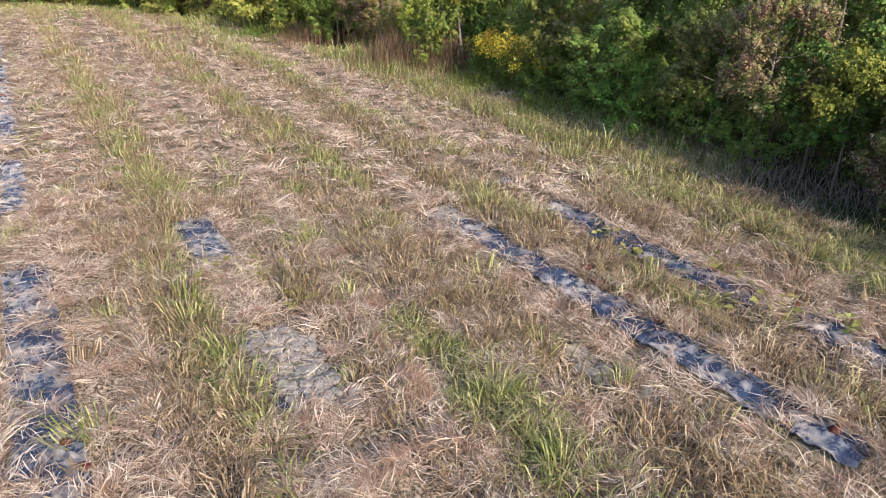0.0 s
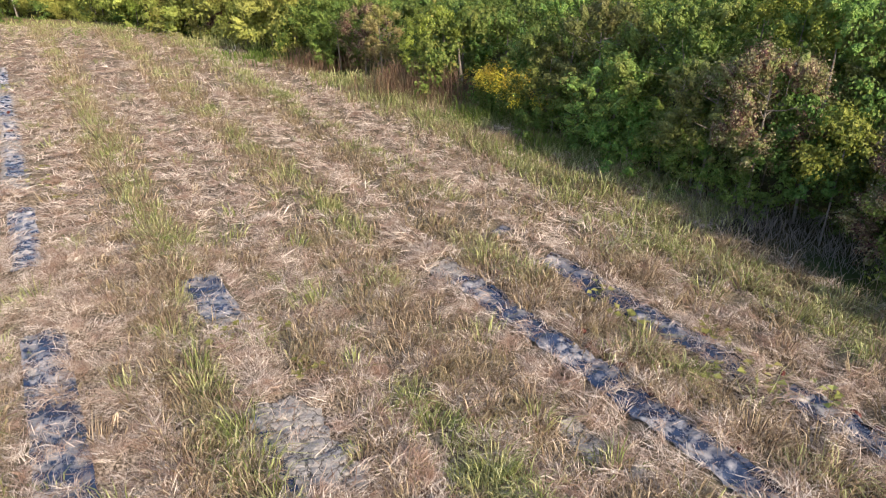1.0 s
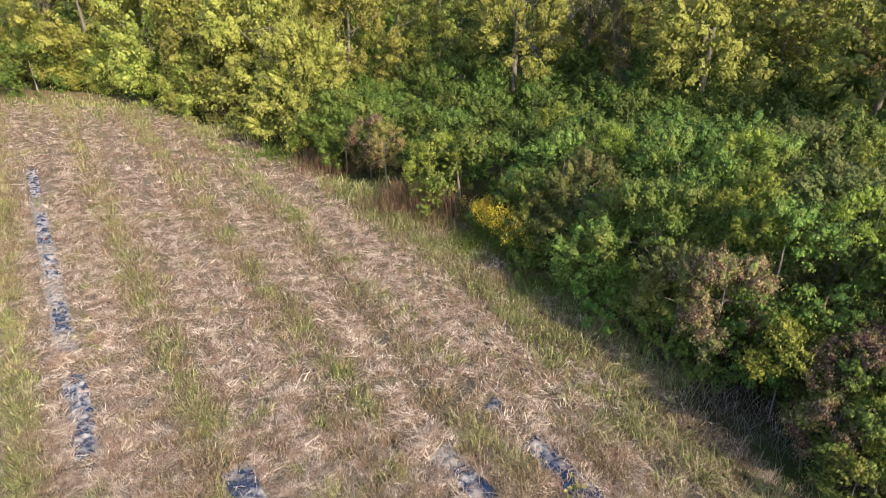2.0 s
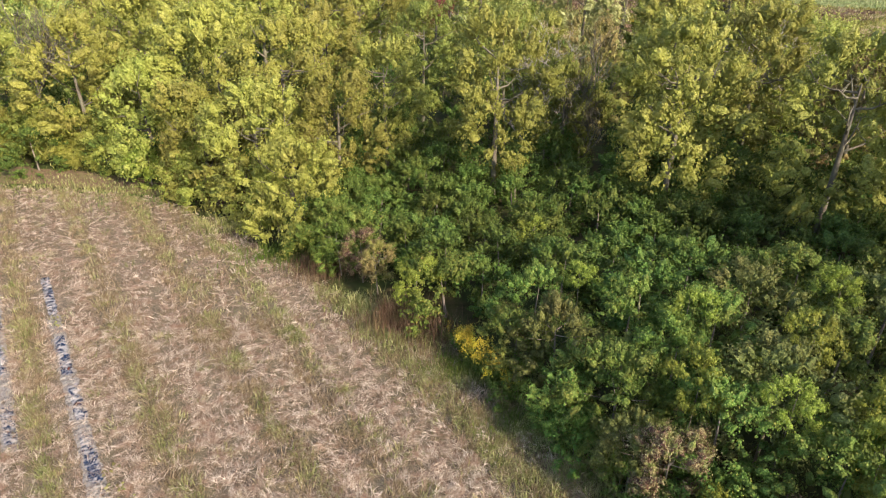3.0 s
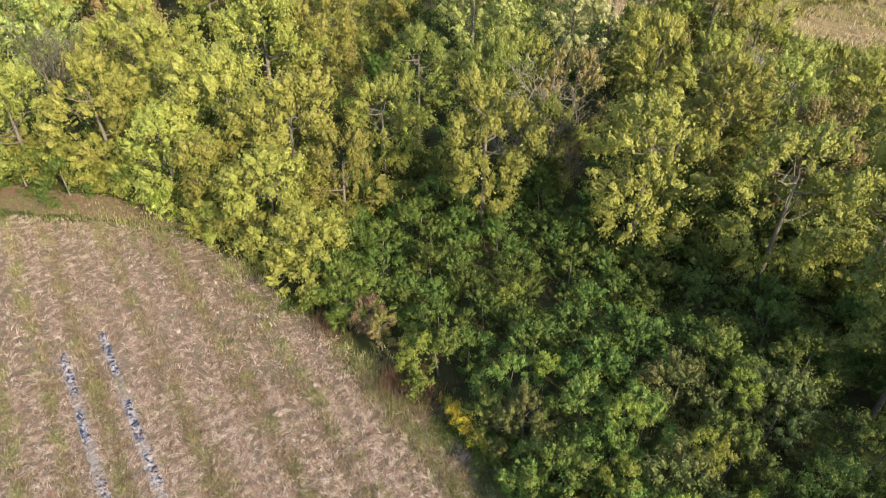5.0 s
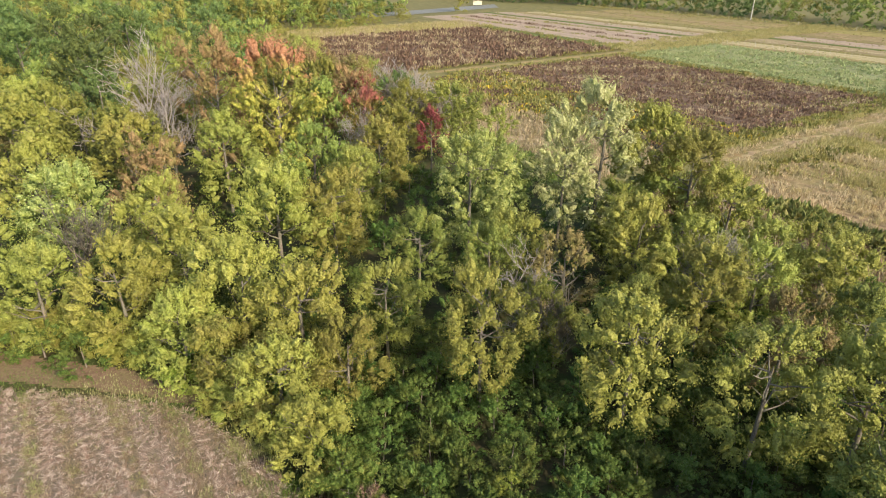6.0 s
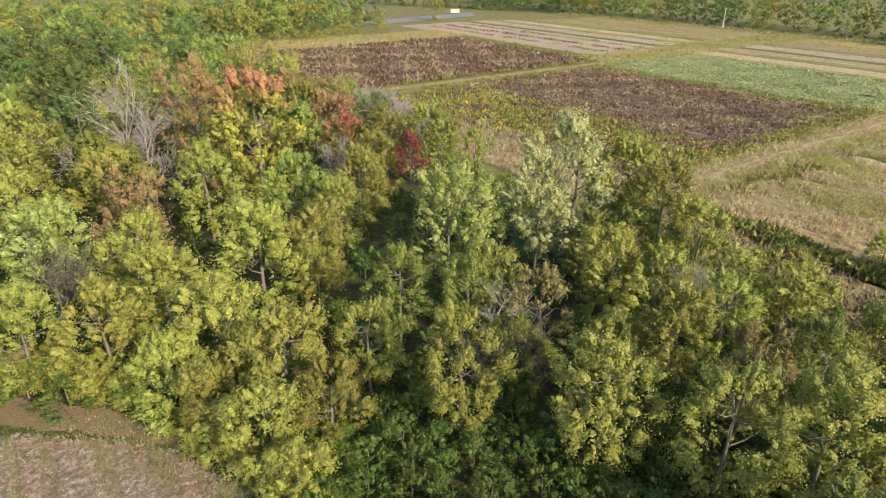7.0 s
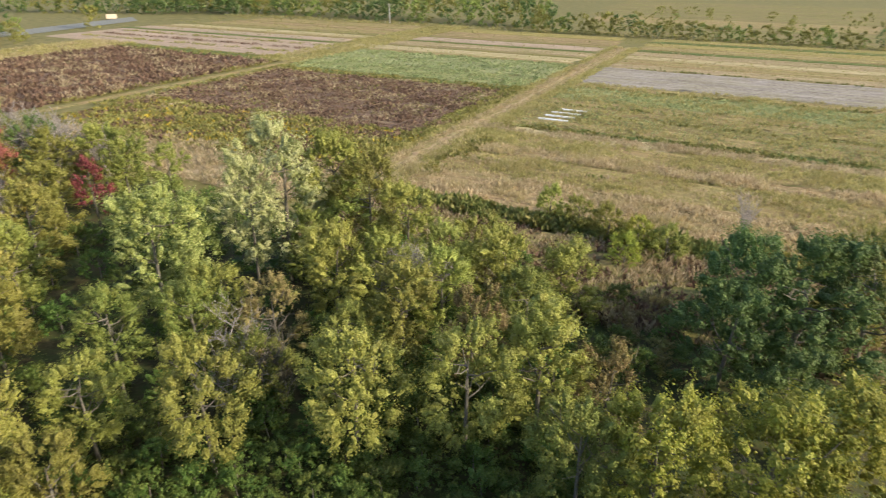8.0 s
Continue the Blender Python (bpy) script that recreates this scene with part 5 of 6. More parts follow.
def squash_mesh():
    """A butternut shape: round end, narrower neck."""
    v, f, rings, sides = [], [], 12, 14
    for i in range(rings + 1):
        t = i / rings
        rad = 0.5 * math.sin(math.pi * min(t * 1.02, 1.0)) ** 0.7 * (1.15 - 0.55 * t) + 0.002
        for j in range(sides):
            a = 2 * math.pi * j / sides
            rr = rad * (1 + 0.04 * math.cos(5 * a))
            v.append((t * 1.5 - 0.75, rr * math.cos(a), rr * math.sin(a)))
    for i in range(rings):
        for j in range(sides):
            f.append((i * sides + j, i * sides + (j + 1) % sides, (i + 1) * sides + (j + 1) % sides, (i + 1) * sides + j))
    return mesh_of("fruit", v, f, SQUASH, smooth=True)


fruit = squash_mesh()
stalk = tubes_mesh("stalk", [([(0.72, 0, 0), (0.85, 0, 0.03), (0.95, 0.04, 0.08)], [0.08, 0.05, 0.04], 5)], TWIG)
sq = np.random.default_rng(4)
SQUASHES = [(4.75, 4.55), (4.3, 5.5), (3.35, 7.55), (3.25, 7.75), (2.75, 8.35), (2.3, 9.3), (4.4, 9.3), (5.75, 7.3), (6.0, 7.0), (3.9, 6.6), (4.2, 6.1), (2.4, 9.0), (-3.6, 4.9), (-3.9, 5.2), (-4.0, 8.4),
            (-5.9, 10.9), (-8.8, 13.8), (-4.3, 8.1), (-2.9, 8.6), (-1.0, 6.3), (-0.2, 5.9), (-10.2, 14.1), (5.2, 8.2), (-8.1, 12.2), (3.0, 7.7), (-3.0, 8.9), (-14.5, 20.5), (-16.0, 22.8)]
for x, y in SQUASHES:
    ob = tagged(new("squash"), "rotting reddish-brown squash abandoned on the field", "squash", "rotting squashes")
    size = sq.uniform(0.09, 0.135)
    ob.location = (x, y, float(field_z(x, y)) + size * 0.42)
    ob.rotation_euler, ob.scale = (0, 0, sq.uniform(0, 6.28)), (size * 1.25, size, size * 0.9)
    part_of("fruit", fruit, ob)
    part_of("stalk", stalk, ob)


def broad_weed(x, y, seed, size=0.3):
    r = np.random.default_rng(seed)
    n = 11
    a = r.uniform(0, 6.28, n)
    reach = r.uniform(0.1, 1.0, n) * size
    p = np.stack([np.cos(a) * reach, np.sin(a) * reach, r.uniform(0.04, 0.22, n)], 1)
    v, f = leaf_quads(p, unit(np.stack([np.cos(a), np.sin(a), r.normal(0, 0.2, n)], 1)), unit(np.stack([r.normal(0, 0.3, n), r.normal(0, 0.3, n), np.ones(n)], 1)), r.uniform(0.10, 0.17, n), r.uniform(0.05, 0.08, n))
    st = [([(0, 0, 0), tuple(q * [0.6, 0.6, 0.9]), tuple(q)], [0.006, 0.005, 0.004], 3) for q in p]
    ob = tagged(new("squash_plant"), "small broad-leaved yellow-green squash plant", "plant", "broad-leaved weeds")
    ob.location = (x, y, float(field_z(x, y)))
    tagged(part_of("leaves", mesh_of("leaves", v, f, LIMP), ob), kind="stuff")
    part_of("stalk_bunch", tubes_mesh("stems", st, STEM), ob)


for k, (x, y) in enumerate(((-3.3, 9.1), (-3.0, 9.4), (-3.5, 8.9), (4.5, 9.2), (4.0, 8.3), (4.7, 8.0), (4.9, 8.3), (2.9, 10.5), (3.2, 9.7), (3.6, 12.0), (-10.4, 15.6), (-11.0, 16.2), (-11.6, 17.0), (-18.6, 26.6), (-18.2, 26.2), (-9.8, 15.2), (5.6, 7.6), (-2.2, 8.2))):
    broad_weed(x, y, 500 + k)


# ---- the farm fields beyond the wood, on their own square grid: u along the track, v along the rows ----
FIELD_AT = Matrix.Translation((54, 112, 0)) @ Matrix.Rotation(math.atan2(0.535, 0.845), 4, "Z")
FU, FV = np.array([0.845, 0.535]), np.array([0.535, -0.845])


def uv_to_xy(u, v):
    return 54 + u * FU[0] + v * FV[0], 112 + u * FU[1] + v * FV[1]


def strip_mat(name, stops, second, amount=0.6, across=0.8, along=0.03, grain=1.3, bump=0.5, low=0.42, high=0.62):
    """A crop or weed strip: streaks that run along the rows, with patches over them."""
    m, nt, bsdf = node_mat(name)
    mp = nt.nodes.new("ShaderNodeMapping")
    mp.inputs["Scale"].default_value = (across, along, 1)
    nt.links.new(coords(nt), mp.inputs[0])
    n = noise_tex(nt, 1.0, 5.0, 0.65, mp.outputs[0])
    g = noise_tex(nt, grain, 6.0, 0.7, coords(nt))
    add = nt.nodes.new("ShaderNodeMath")
    add.operation = "MULTIPLY_ADD"
    add.inputs[1].default_value = 0.55
    nt.links.new(g.outputs[0], add.inputs[0])
    half = nt.nodes.new("ShaderNodeMath")
    half.operation = "MULTIPLY"
    half.inputs[1].default_value = 0.45
    nt.links.new(n.outputs[0], half.inputs[0])
    nt.links.new(half.outputs[0], add.inputs[2])
    c = ramp(nt, stops)
    nt.links.new(add.outputs[0], c.inputs[0])
    mp2 = nt.nodes.new("ShaderNodeMapping")
    mp2.inputs["Scale"].default_value = (0.30, 0.07, 1)
    nt.links.new(coords(nt), mp2.inputs[0])
    p = noise_tex(nt, 1.0, 7.0, 0.72, mp2.outputs[0])
    r = ramp(nt, [(low, (0, 0, 0)), (high, (amount, amount, amount))])
    nt.links.new(p.outputs[0], r.inputs[0])
    nt.links.new(mixed(nt, r.outputs[0], c.outputs[0], second), bsdf.inputs["Base Color"])
    bsdf.inputs["Roughness"].default_value = 0.95
    bsdf.inputs["Specular IOR Level"].default_value = 0.15
    b = nt.nodes.new("ShaderNodeBump")
    b.inputs["Strength"].default_value, b.inputs["Distance"].default_value = bump, 0.3
    nt.links.new(g.outputs[0], b.inputs["Height"])
    nt.links.new(b.outputs[0], bsdf.inputs["Normal"])
    return m


M_BROWN = strip_mat("dead_brown_weeds", [(0.40, (0.065, 0.042, 0.032)), (0.5, (0.118, 0.077, 0.057)), (0.60, (0.195, 0.135, 0.095))], (0.25, 0.20, 0.12), 0.65, low=0.50, high=0.66)
M_WEEDY = strip_mat("green_weeds", [(0.40, (0.10, 0.105, 0.034)), (0.5, (0.17, 0.16, 0.054)), (0.60, (0.27, 0.24, 0.085))], (0.20, 0.145, 0.085), 0.7)
M_TAN = strip_mat("tan_grass", [(0.40, (0.19, 0.145, 0.085)), (0.5, (0.29, 0.225, 0.135)), (0.60, (0.40, 0.32, 0.205))], (0.21, 0.19, 0.085), 0.75)
M_ROSE = strip_mat("rosy_grass", [(0.40, (0.145, 0.10, 0.055)), (0.5, (0.25, 0.18, 0.098)), (0.60, (0.38, 0.285, 0.165))], (0.19, 0.165, 0.065), 0.85)
M_MIX = strip_mat("mixed_grass", [(0.40, (0.125, 0.115, 0.042)), (0.5, (0.215, 0.185, 0.073)), (0.60, (0.34, 0.285, 0.13))], (0.26, 0.185, 0.098), 0.85)
M_GREEN = strip_mat("green_crop", [(0.40, (0.10, 0.125, 0.045)), (0.5, (0.175, 0.20, 0.078)), (0.60, (0.28, 0.285, 0.125))], (0.28, 0.265, 0.13), 0.6)
M_BLUEG = strip_mat("bluish_green_crop", [(0.40, (0.105, 0.13, 0.058)), (0.5, (0.18, 0.205, 0.095)), (0.60, (0.29, 0.30, 0.15))], (0.29, 0.28, 0.14), 0.6)
M_PINK = strip_mat("pale_tilled_soil", [(0.40, (0.24, 0.18, 0.135)), (0.5, (0.32, 0.245, 0.19)), (0.60, (0.41, 0.32, 0.255))], (0.28, 0.23, 0.14), 0.6)
M_GREY = strip_mat("grey_plastic_rows", [(0.40, (0.17, 0.15, 0.13)), (0.5, (0.26, 0.235, 0.21)), (0.60, (0.36, 0.33, 0.30))], (0.24, 0.22, 0.13), 0.6)
M_PALE = strip_mat("pale_grass", [(0.40, (0.26, 0.215, 0.115)), (0.5, (0.36, 0.30, 0.17)), (0.60, (0.47, 0.40, 0.245))], (0.25, 0.235, 0.10), 0.65)
M_HEDGE = strip_mat("dark_hedge_grass", [(0.40, (0.05, 0.075, 0.02)), (0.5, (0.085, 0.12, 0.03)), (0.60, (0.15, 0.18, 0.06))], (0.15, 0.13, 0.05), 0.5)
M_OCHRE = strip_mat("ochre_weeds", [(0.40, (0.19, 0.16, 0.06)), (0.5, (0.28, 0.225, 0.08)), (0.60, (0.36, 0.30, 0.13))], (0.18, 0.18, 0.06), 0.7)


def field_strip(name, mat, u0, u1, v0, v1, label, lift=0.06, ridge=0.12, space=2.4, seed=0.0, category="field", rough=0.08, sway=0.0):
    """A strip of a field as raised, uneven ground cover with ridges along v and ragged borders."""
    du, dv = (0.6, 1.6) if u1 - u0 < 60 and u0 < 150 else (1.2, 4.0) if u0 < 270 else (4.0, 8.0)
    du, dv = min(du, (u1 - u0) / 4), min(dv, (v1 - v0) / 4)
    us, vs = np.arange(u0, u1 + du / 2, du), np.arange(v0, v1 + dv / 2, dv)
    A, B = np.meshgrid(us, vs)
    edge = np.minimum.reduce([A - us[0], us[-1] - A, B - vs[0], vs[-1] - B])
    A2 = A + (0.9 * soft_noise(A, B, 0.22, seed) + 0.7 * soft_noise(A, B, 0.9, seed + 2)) * (edge < 1.0)
    B2 = B + 1.2 * soft_noise(A, B, 0.45, seed + 3) * (edge < 1.0) + sway * soft_noise(A, A * 0.3, 0.055, 3.0)
    Z = 0.30 + lift + ridge * np.sin(A / space * 2 * np.pi) * np.clip(0.6 + soft_noise(A, B, 0.25, seed), 0, 1) + rough * soft_noise(A, B, 1.3, seed) + rough * 0.7 * soft_noise(A, B, 2.9, seed + 1)
    Z = np.where(edge < 0.1, 0.15, np.maximum(Z, 0.22))
    v = np.stack([A2, -B2, Z], -1).reshape(-1, 3)
    nu = len(us)
    i = np.arange((len(vs) - 1) * nu).reshape(len(vs) - 1, nu)[:, :-1].ravel()
    f = np.stack([i, i + nu, i + nu + 1, i + 1], 1)
    ob = new(name, mesh_of(name, v, f, mat, smooth=True))
    ob.matrix_world = FIELD_AT
    return tagged(ob, label, category, "", "structure")


field_strip("brown_field", M_BROWN, 16, 84, -101, -5, "field of dead dark brown weeds in rows", 0.30, 0.10, 1.6, 1)
field_strip("weedy_field", M_WEEDY, -8, 22, -98, -4, "overgrown green and yellow weedy field edge", 0.22, 0.08, 2.0, 2)
field_strip("tan_grass_field", M_TAN, -26, -7, -84, -6, "rough tan grass between wood and field", 0.14, 0.05, 3.0, 3)
field_strip("brown_field", M_BROWN, -16, 98, -212, -114, "field of dead dark brown weeds in rows", 0.26, 0.10, 1.6, 4)
field_strip("pale_grass_margin", M_MIX, 2, 106, -236, -213, "pale yellow grass margin beside a brown field", 0.16, 0.05, 3.0, 5)
field_strip("tilled_field", M_PINK, 110, 160, -285, -122, "bare pinkish tilled soil field", 0.10, 0.05, 2.0, 6)
field_strip("dark_strip", M_HEDGE, 99, 109, -215, -120, "dark green weedy strip between fields", 0.30, 0.10, 4.0, 7)
for i, (u0, u1, mat, what) in enumerate(((161, 166, M_HEDGE, "dark green weedy strip"), (167, 178, M_PINK, "pinkish tilled strip"), (179, 186, M_MIX, "grassy green strip"), (187, 197, M_PALE, "pale straw strip"),
                                         (198, 206, M_WEEDY, "weedy brown-green strip"), (207, 222, M_MIX, "grassy strip"), (223, 234, M_ROSE, "brownish grass strip"), (235, 258, M_MIX, "grassy strip"))):
    field_strip("far_strip", mat, u0, u1, -290 + i * 4, -128, what + " of a distant vegetable field", 0.15, 0.08, 2.2, 10 + i)
field_strip("hedge_strip", M_HEDGE, 85.5, 91, -104, -4, "dark green weedy strip beside the crops", 0.12, 0.12, 2.7, 20)
field_strip("green_crop_field", M_GREEN, 92, 112, -104, -6, "field of bluish green leafy crop rows", 0.2, 0.10, 1.5, 21)
field_strip("green_crop_field", M_BLUEG, 113, 146, -105, -6, "field of bluish green leafy crop rows", 0.25, 0.12, 1.5, 22)
for i, (u0, u1, mat, what) in enumerate(((147, 153, M_MIX, "grassy green strip"), (154, 166, M_PALE, "pale straw strip"), (167, 172, M_WEEDY, "weedy green strip"), (173, 186, M_TAN, "tan grass strip"),
                                         (187, 192, M_HEDGE, "dark weedy strip"), (193, 206, M_PINK, "bare soil strip"), (207, 214, M_WEEDY, "weedy strip"), (215, 238, M_ROSE, "brownish grass strip"), (239, 256, M_OCHRE, "ochre weed strip"))):
    field_strip("far_strip", mat, u0, u1, -120 + i, -6, what + " of a distant vegetable field", 0.15, 0.08, 2.2, 30 + i)
# beyond the track
field_strip("rough_field", M_WEEDY, -40, -18.5, 8, 112, "rough reddish weeds between wood and hedge", 0.22, 0.08, 3.0, 50)
field_strip("hedge_strip", M_HEDGE, -18, -13.8, 4, 120, "low dark green weedy hedge strip", 0.12, 0.10, 4.2, 51, rough=0.1)
for i, (u0, u1, mat, what) in enumerate(((-13.5, 3, M_ROSE, "rosy tan grass"), (3.2, 17, M_MIX, "mixed green and tan grass"), (17.2, 24, M_ROSE, "rosy tan grass"), (24.2, 35.5, M_MIX, "mixed green and tan grass"), (35.7, 41, M_PALE, "pale mown grass"),
                                         (41.2, 45.5, M_HEDGE, "dark green weeds"), (45.7, 55, M_MIX, "mixed green crop"), (55.2, 66, M_WEEDY, "olive weeds"), (66.2, 81, M_MIX, "mixed green crop"), (81.2, 101, M_GREEN, "bright green crop"),
                                         (101.2, 109, M_MIX, "grassy green"), (110, 147, M_GREY, "grey plastic-covered beds"), (148, 160, M_TAN, "tan grass"), (160.2, 176, M_MIX, "grassy green"), (176.2, 186, M_PALE, "pale straw"),
                                         (186.2, 200, M_TAN, "tan grass"), (200.2, 209, M_HEDGE, "dark weeds"), (209.2, 222, M_MIX, "grassy green"), (222.2, 236, M_OCHRE, "ochre weeds"), (236.2, 246, M_HEDGE, "dark weeds"), (246.2, 258, M_OCHRE, "ochre weeds"))):
    field_strip("crop_strip", mat, u0, u1, 6.5, 125 + u0 * 0.25, what + " strip of a vegetable field", 0.16, 0.10 if mat is not M_GREY else 0.3, 2.1 if mat is not M_GREY else 2.4, 60 + i)

TRACK = rough_mat("sandy_track", [(0.3, (0.25, 0.175, 0.105)), (0.55, (0.35, 0.26, 0.155)), (0.75, (0.44, 0.35, 0.22))], 0.8, (0.27, 0.235, 0.11), 0.25, 0.85, bump=0.4)
field_strip("farm_track", TRACK, -6, 212, -0.1, 1.7, "sandy tan farm track with grassy verges", 0.02, 0.03, 5.0, 90, "track", 0.04, 1.1)
field_strip("verge", M_MIX, -6, 212, -2.4, 3.9, "grassy verge along the farm track", 0.0, 0.03, 5.0, 93, "verge", 0.03)
field_strip("farm_track", M_MIX, -4, 212, -112.0, -108.0, "mown grass track between fields", 0.04, 0.03, 5.0, 91, "track", 0.04)
field_strip("soil_rut", TRACK, 100, 114, -119, -107, "bare tan soil where tracks cross", 0.08, 0.03, 5.0, 92, "track", 0.05)


def tufts(name, mat, u0, u1, v0, v1, n, size, label, seed, rows=0.0, category="weeds", patchy=0.6, leafy=False, lumps=0.22):
    """Many small upright plants, scattered or in rows: fans of narrow blades, or broad leaves."""
    r = np.random.default_rng(seed)
    u, v = r.uniform(u0, u1, n), r.uniform(v0, v1, n)
    if rows:
        u = np.round(u / rows) * rows + r.normal(0, rows * 0.16, n)
    lump = soft_noise(u, v, lumps, seed) + 0.5 * soft_noise(u, v, lumps * 3.1, seed + 5)
    keep = patchy * (lump - 0.1) + r.uniform(-0.9, 0.9, n) > -0.1
    u, v, lump = u[keep], v[keep], lump[keep]
    x, y = uv_to_xy(u, v)
    n = len(u)
    m, slim, open_out = (3, 0.24, 0.6) if leafy else (5, 0.085, 0.42)
    p = np.repeat(np.stack([x, y, np.full(n, 0.34)], 1), m, 0)
    k = len(p)
    w = unit(np.stack([r.normal(0, open_out, k), r.normal(0, open_out, k), np.ones(k)], 1))
    nrm = unit(r.normal(size=(k, 3)) * [1, 1, 0.3])
    L = np.repeat(size * r.uniform(0.6, 1.4, n) * (1 + 0.25 * np.clip(lump, -1, 1)), m) * r.uniform(0.6, 1.2, k)
    vv, f = leaf_quads(p + r.normal(size=(k, 3)) * [size * 0.25, size * 0.25, 0.03], w, nrm, L, L * slim)
    tagged(new(name, mesh_of(name, vv, f, mat)), label, category, "", "stuff")


T_BROWN = blade_mat("dead_weed_tufts", [(0.0, (0.08, 0.048, 0.036)), (0.5, (0.15, 0.092, 0.066)), (1.0, (0.25, 0.165, 0.115))], (0.22, 0.165, 0.095))
T_TAN = blade_mat("tan_tufts", [(0.0, (0.30, 0.24, 0.14)), (0.5, (0.46, 0.37, 0.23)), (1.0, (0.62, 0.52, 0.35))], (0.36, 0.33, 0.16), through=0.45)
T_GRN = blade_mat("weed_tufts", [(0.0, (0.11, 0.125, 0.034)), (0.5, (0.19, 0.20, 0.058)), (1.0, (0.33, 0.31, 0.115))], (0.34, 0.28, 0.08))
T_CROP = blade_mat("crop_tufts", [(0.0, (0.17, 0.23, 0.095)), (0.5, (0.27, 0.33, 0.145)), (1.0, (0.40, 0.45, 0.23))], (0.32, 0.30, 0.14))
T_STRAW = blade_mat("pale_tufts", [(0.0, (0.36, 0.28, 0.16)), (0.5, (0.52, 0.42, 0.26)), (1.0, (0.68, 0.57, 0.38))], (0.40, 0.36, 0.16), patch_scale=0.12, through=0.45)
T_MIX = blade_mat("olive_tufts", [(0.0, (0.24, 0.225, 0.08)), (0.5, (0.38, 0.355, 0.135)), (1.0, (0.56, 0.50, 0.24))], (0.44, 0.37, 0.18), patch_scale=0.12, through=0.45)
T_GOLD = blade_mat("yellow_flower_heads", [(0.0, (0.34, 0.26, 0.03)), (0.5, (0.50, 0.38, 0.04)), (1.0, (0.60, 0.46, 0.06))])
T_DARK = blade_mat("dark_weed_tufts", [(0.0, (0.08, 0.11, 0.03)), (0.5, (0.15, 0.185, 0.05)), (1.0, (0.28, 0.30, 0.10))], (0.24, 0.20, 0.075))
tufts("dead_weeds", T_BROWN, 16, 84, -101, -5, 19000, 0.8, "dead brown weed stalks standing in a field", 201, patchy=0.3, leafy=True)
tufts("dead_weeds", T_BROWN, -16, 98, -212, -114, 10000, 1.3, "dead brown weed stalks standing in a field", 202, patchy=0.3, leafy=True)
tufts("pale_grass", T_TAN, 14, 86, -102, -5, 5000, 0.8, "pale tan grass tufts among dead brown weeds", 221, patchy=2.2, lumps=0.16)
tufts("field_weeds", T_GRN, 14, 86, -102, -5, 3000, 0.6, "green weeds among dead brown stalks", 241, patchy=2.4, lumps=0.12, leafy=True)
tufts("pale_grass", T_TAN, -16, 98, -213, -113, 5000, 1.2, "pale tan grass tufts among dead brown weeds", 222, patchy=2.2, lumps=0.12)
tufts("field_weeds", T_GRN, -10, 24, -98, -4, 11000, 1.0, "green and yellow weeds at a field's edge", 203, leafy=True, patchy=1.0)
tufts("yellow_flowers", T_GOLD, -10, 22, -98, -4, 1500, 0.8, "yellow flowering weeds at a field's edge", 242, leafy=True, patchy=2.0)
tufts("dead_weeds", T_BROWN, -10, 20, -98, -4, 4500, 0.9, "brown dead weeds among green ones", 243, leafy=True, patchy=2.0, lumps=0.16)
tufts("field_weeds", T_GRN, 60, 84, -16, -4, 1100, 0.7, "green and yellow weeds at a field's edge", 204, leafy=True)
tufts("field_weeds", T_GRN, 14, 86, -9, -4, 1100, 0.8, "green and yellow weeds at a field's edge", 223, leafy=True)
tufts("field_weeds", T_GRN, 83, 91, -104, -4, 1400, 0.8, "dark green weeds beside the crops", 224, leafy=True)
tufts("field_weeds", T_GRN, 4, 100, -118, -113, 1100, 0.8, "green and yellow weeds along a mown track", 225, leafy=True)
tufts("field_weeds", T_GRN, 8, 100, -106, -100, 1100, 0.8, "green and yellow weeds along a mown track", 226, leafy=True)
tufts("tan_grass", T_TAN, -27, -6, -86, -4, 6500, 1.0, "tan grass tufts beside the wood", 205)
for i, (u0, u1, mat, n, size, what) in enumerate(((-13.5, 3, T_STRAW, 9000, 0.85, "pale tan"), (3, 17, T_MIX, 9000, 0.7, "olive"), (8, 13, T_STRAW, 1500, 0.7, "pale tan"), (17, 24, T_STRAW, 5000, 0.85, "pale tan"),
                                                 (24, 35.5, T_MIX, 8000, 0.7, "olive"), (35.5, 41, T_TAN, 5000, 0.8, "pale tan"))):
    tufts("strip_grass", mat, u0, u1, 4, 125, n, size, what + " grass tufts in a field strip", 260 + i, 0.0, patchy=0.9, lumps=0.15)
tufts("mixed_grass", T_MIX, 42, 110, 5, 140, 16000, 0.8, "olive grass tufts in the crop strips", 207, 2.1, patchy=0.9)
for i, (u, v1, n) in enumerate(((10.5, 42, 60), (42.0, 130, 1000), (44.2, 130, 800), (61.5, 130, 420), (72.5, 110, 300), (101.5, 130, 400), (147.5, 140, 500))):
    tufts("weed_row", T_DARK if i % 2 == 0 else T_GRN, u - 0.7, u + 0.7, 10 + 3 * (i % 4), v1, n, 0.75, "dark green row of weeds between crop beds", 230 + i, patchy=1.2, leafy=True)
tufts("crop_rows", T_CROP, 92, 147, -105, -6, 11000, 0.75, "bluish green leafy crop in rows", 208, 1.5, "crop", leafy=True)
tufts("crop_rows", T_CROP, 81, 102, 7, 150, 4500, 0.6, "bright green leafy crop in rows", 209, 1.5, "crop", leafy=True)
tufts("crop_rows", T_CROP, 45.5, 81, 7, 140, 5000, 0.5, "olive green leafy crop in rows", 219, 2.1, "crop", leafy=True)
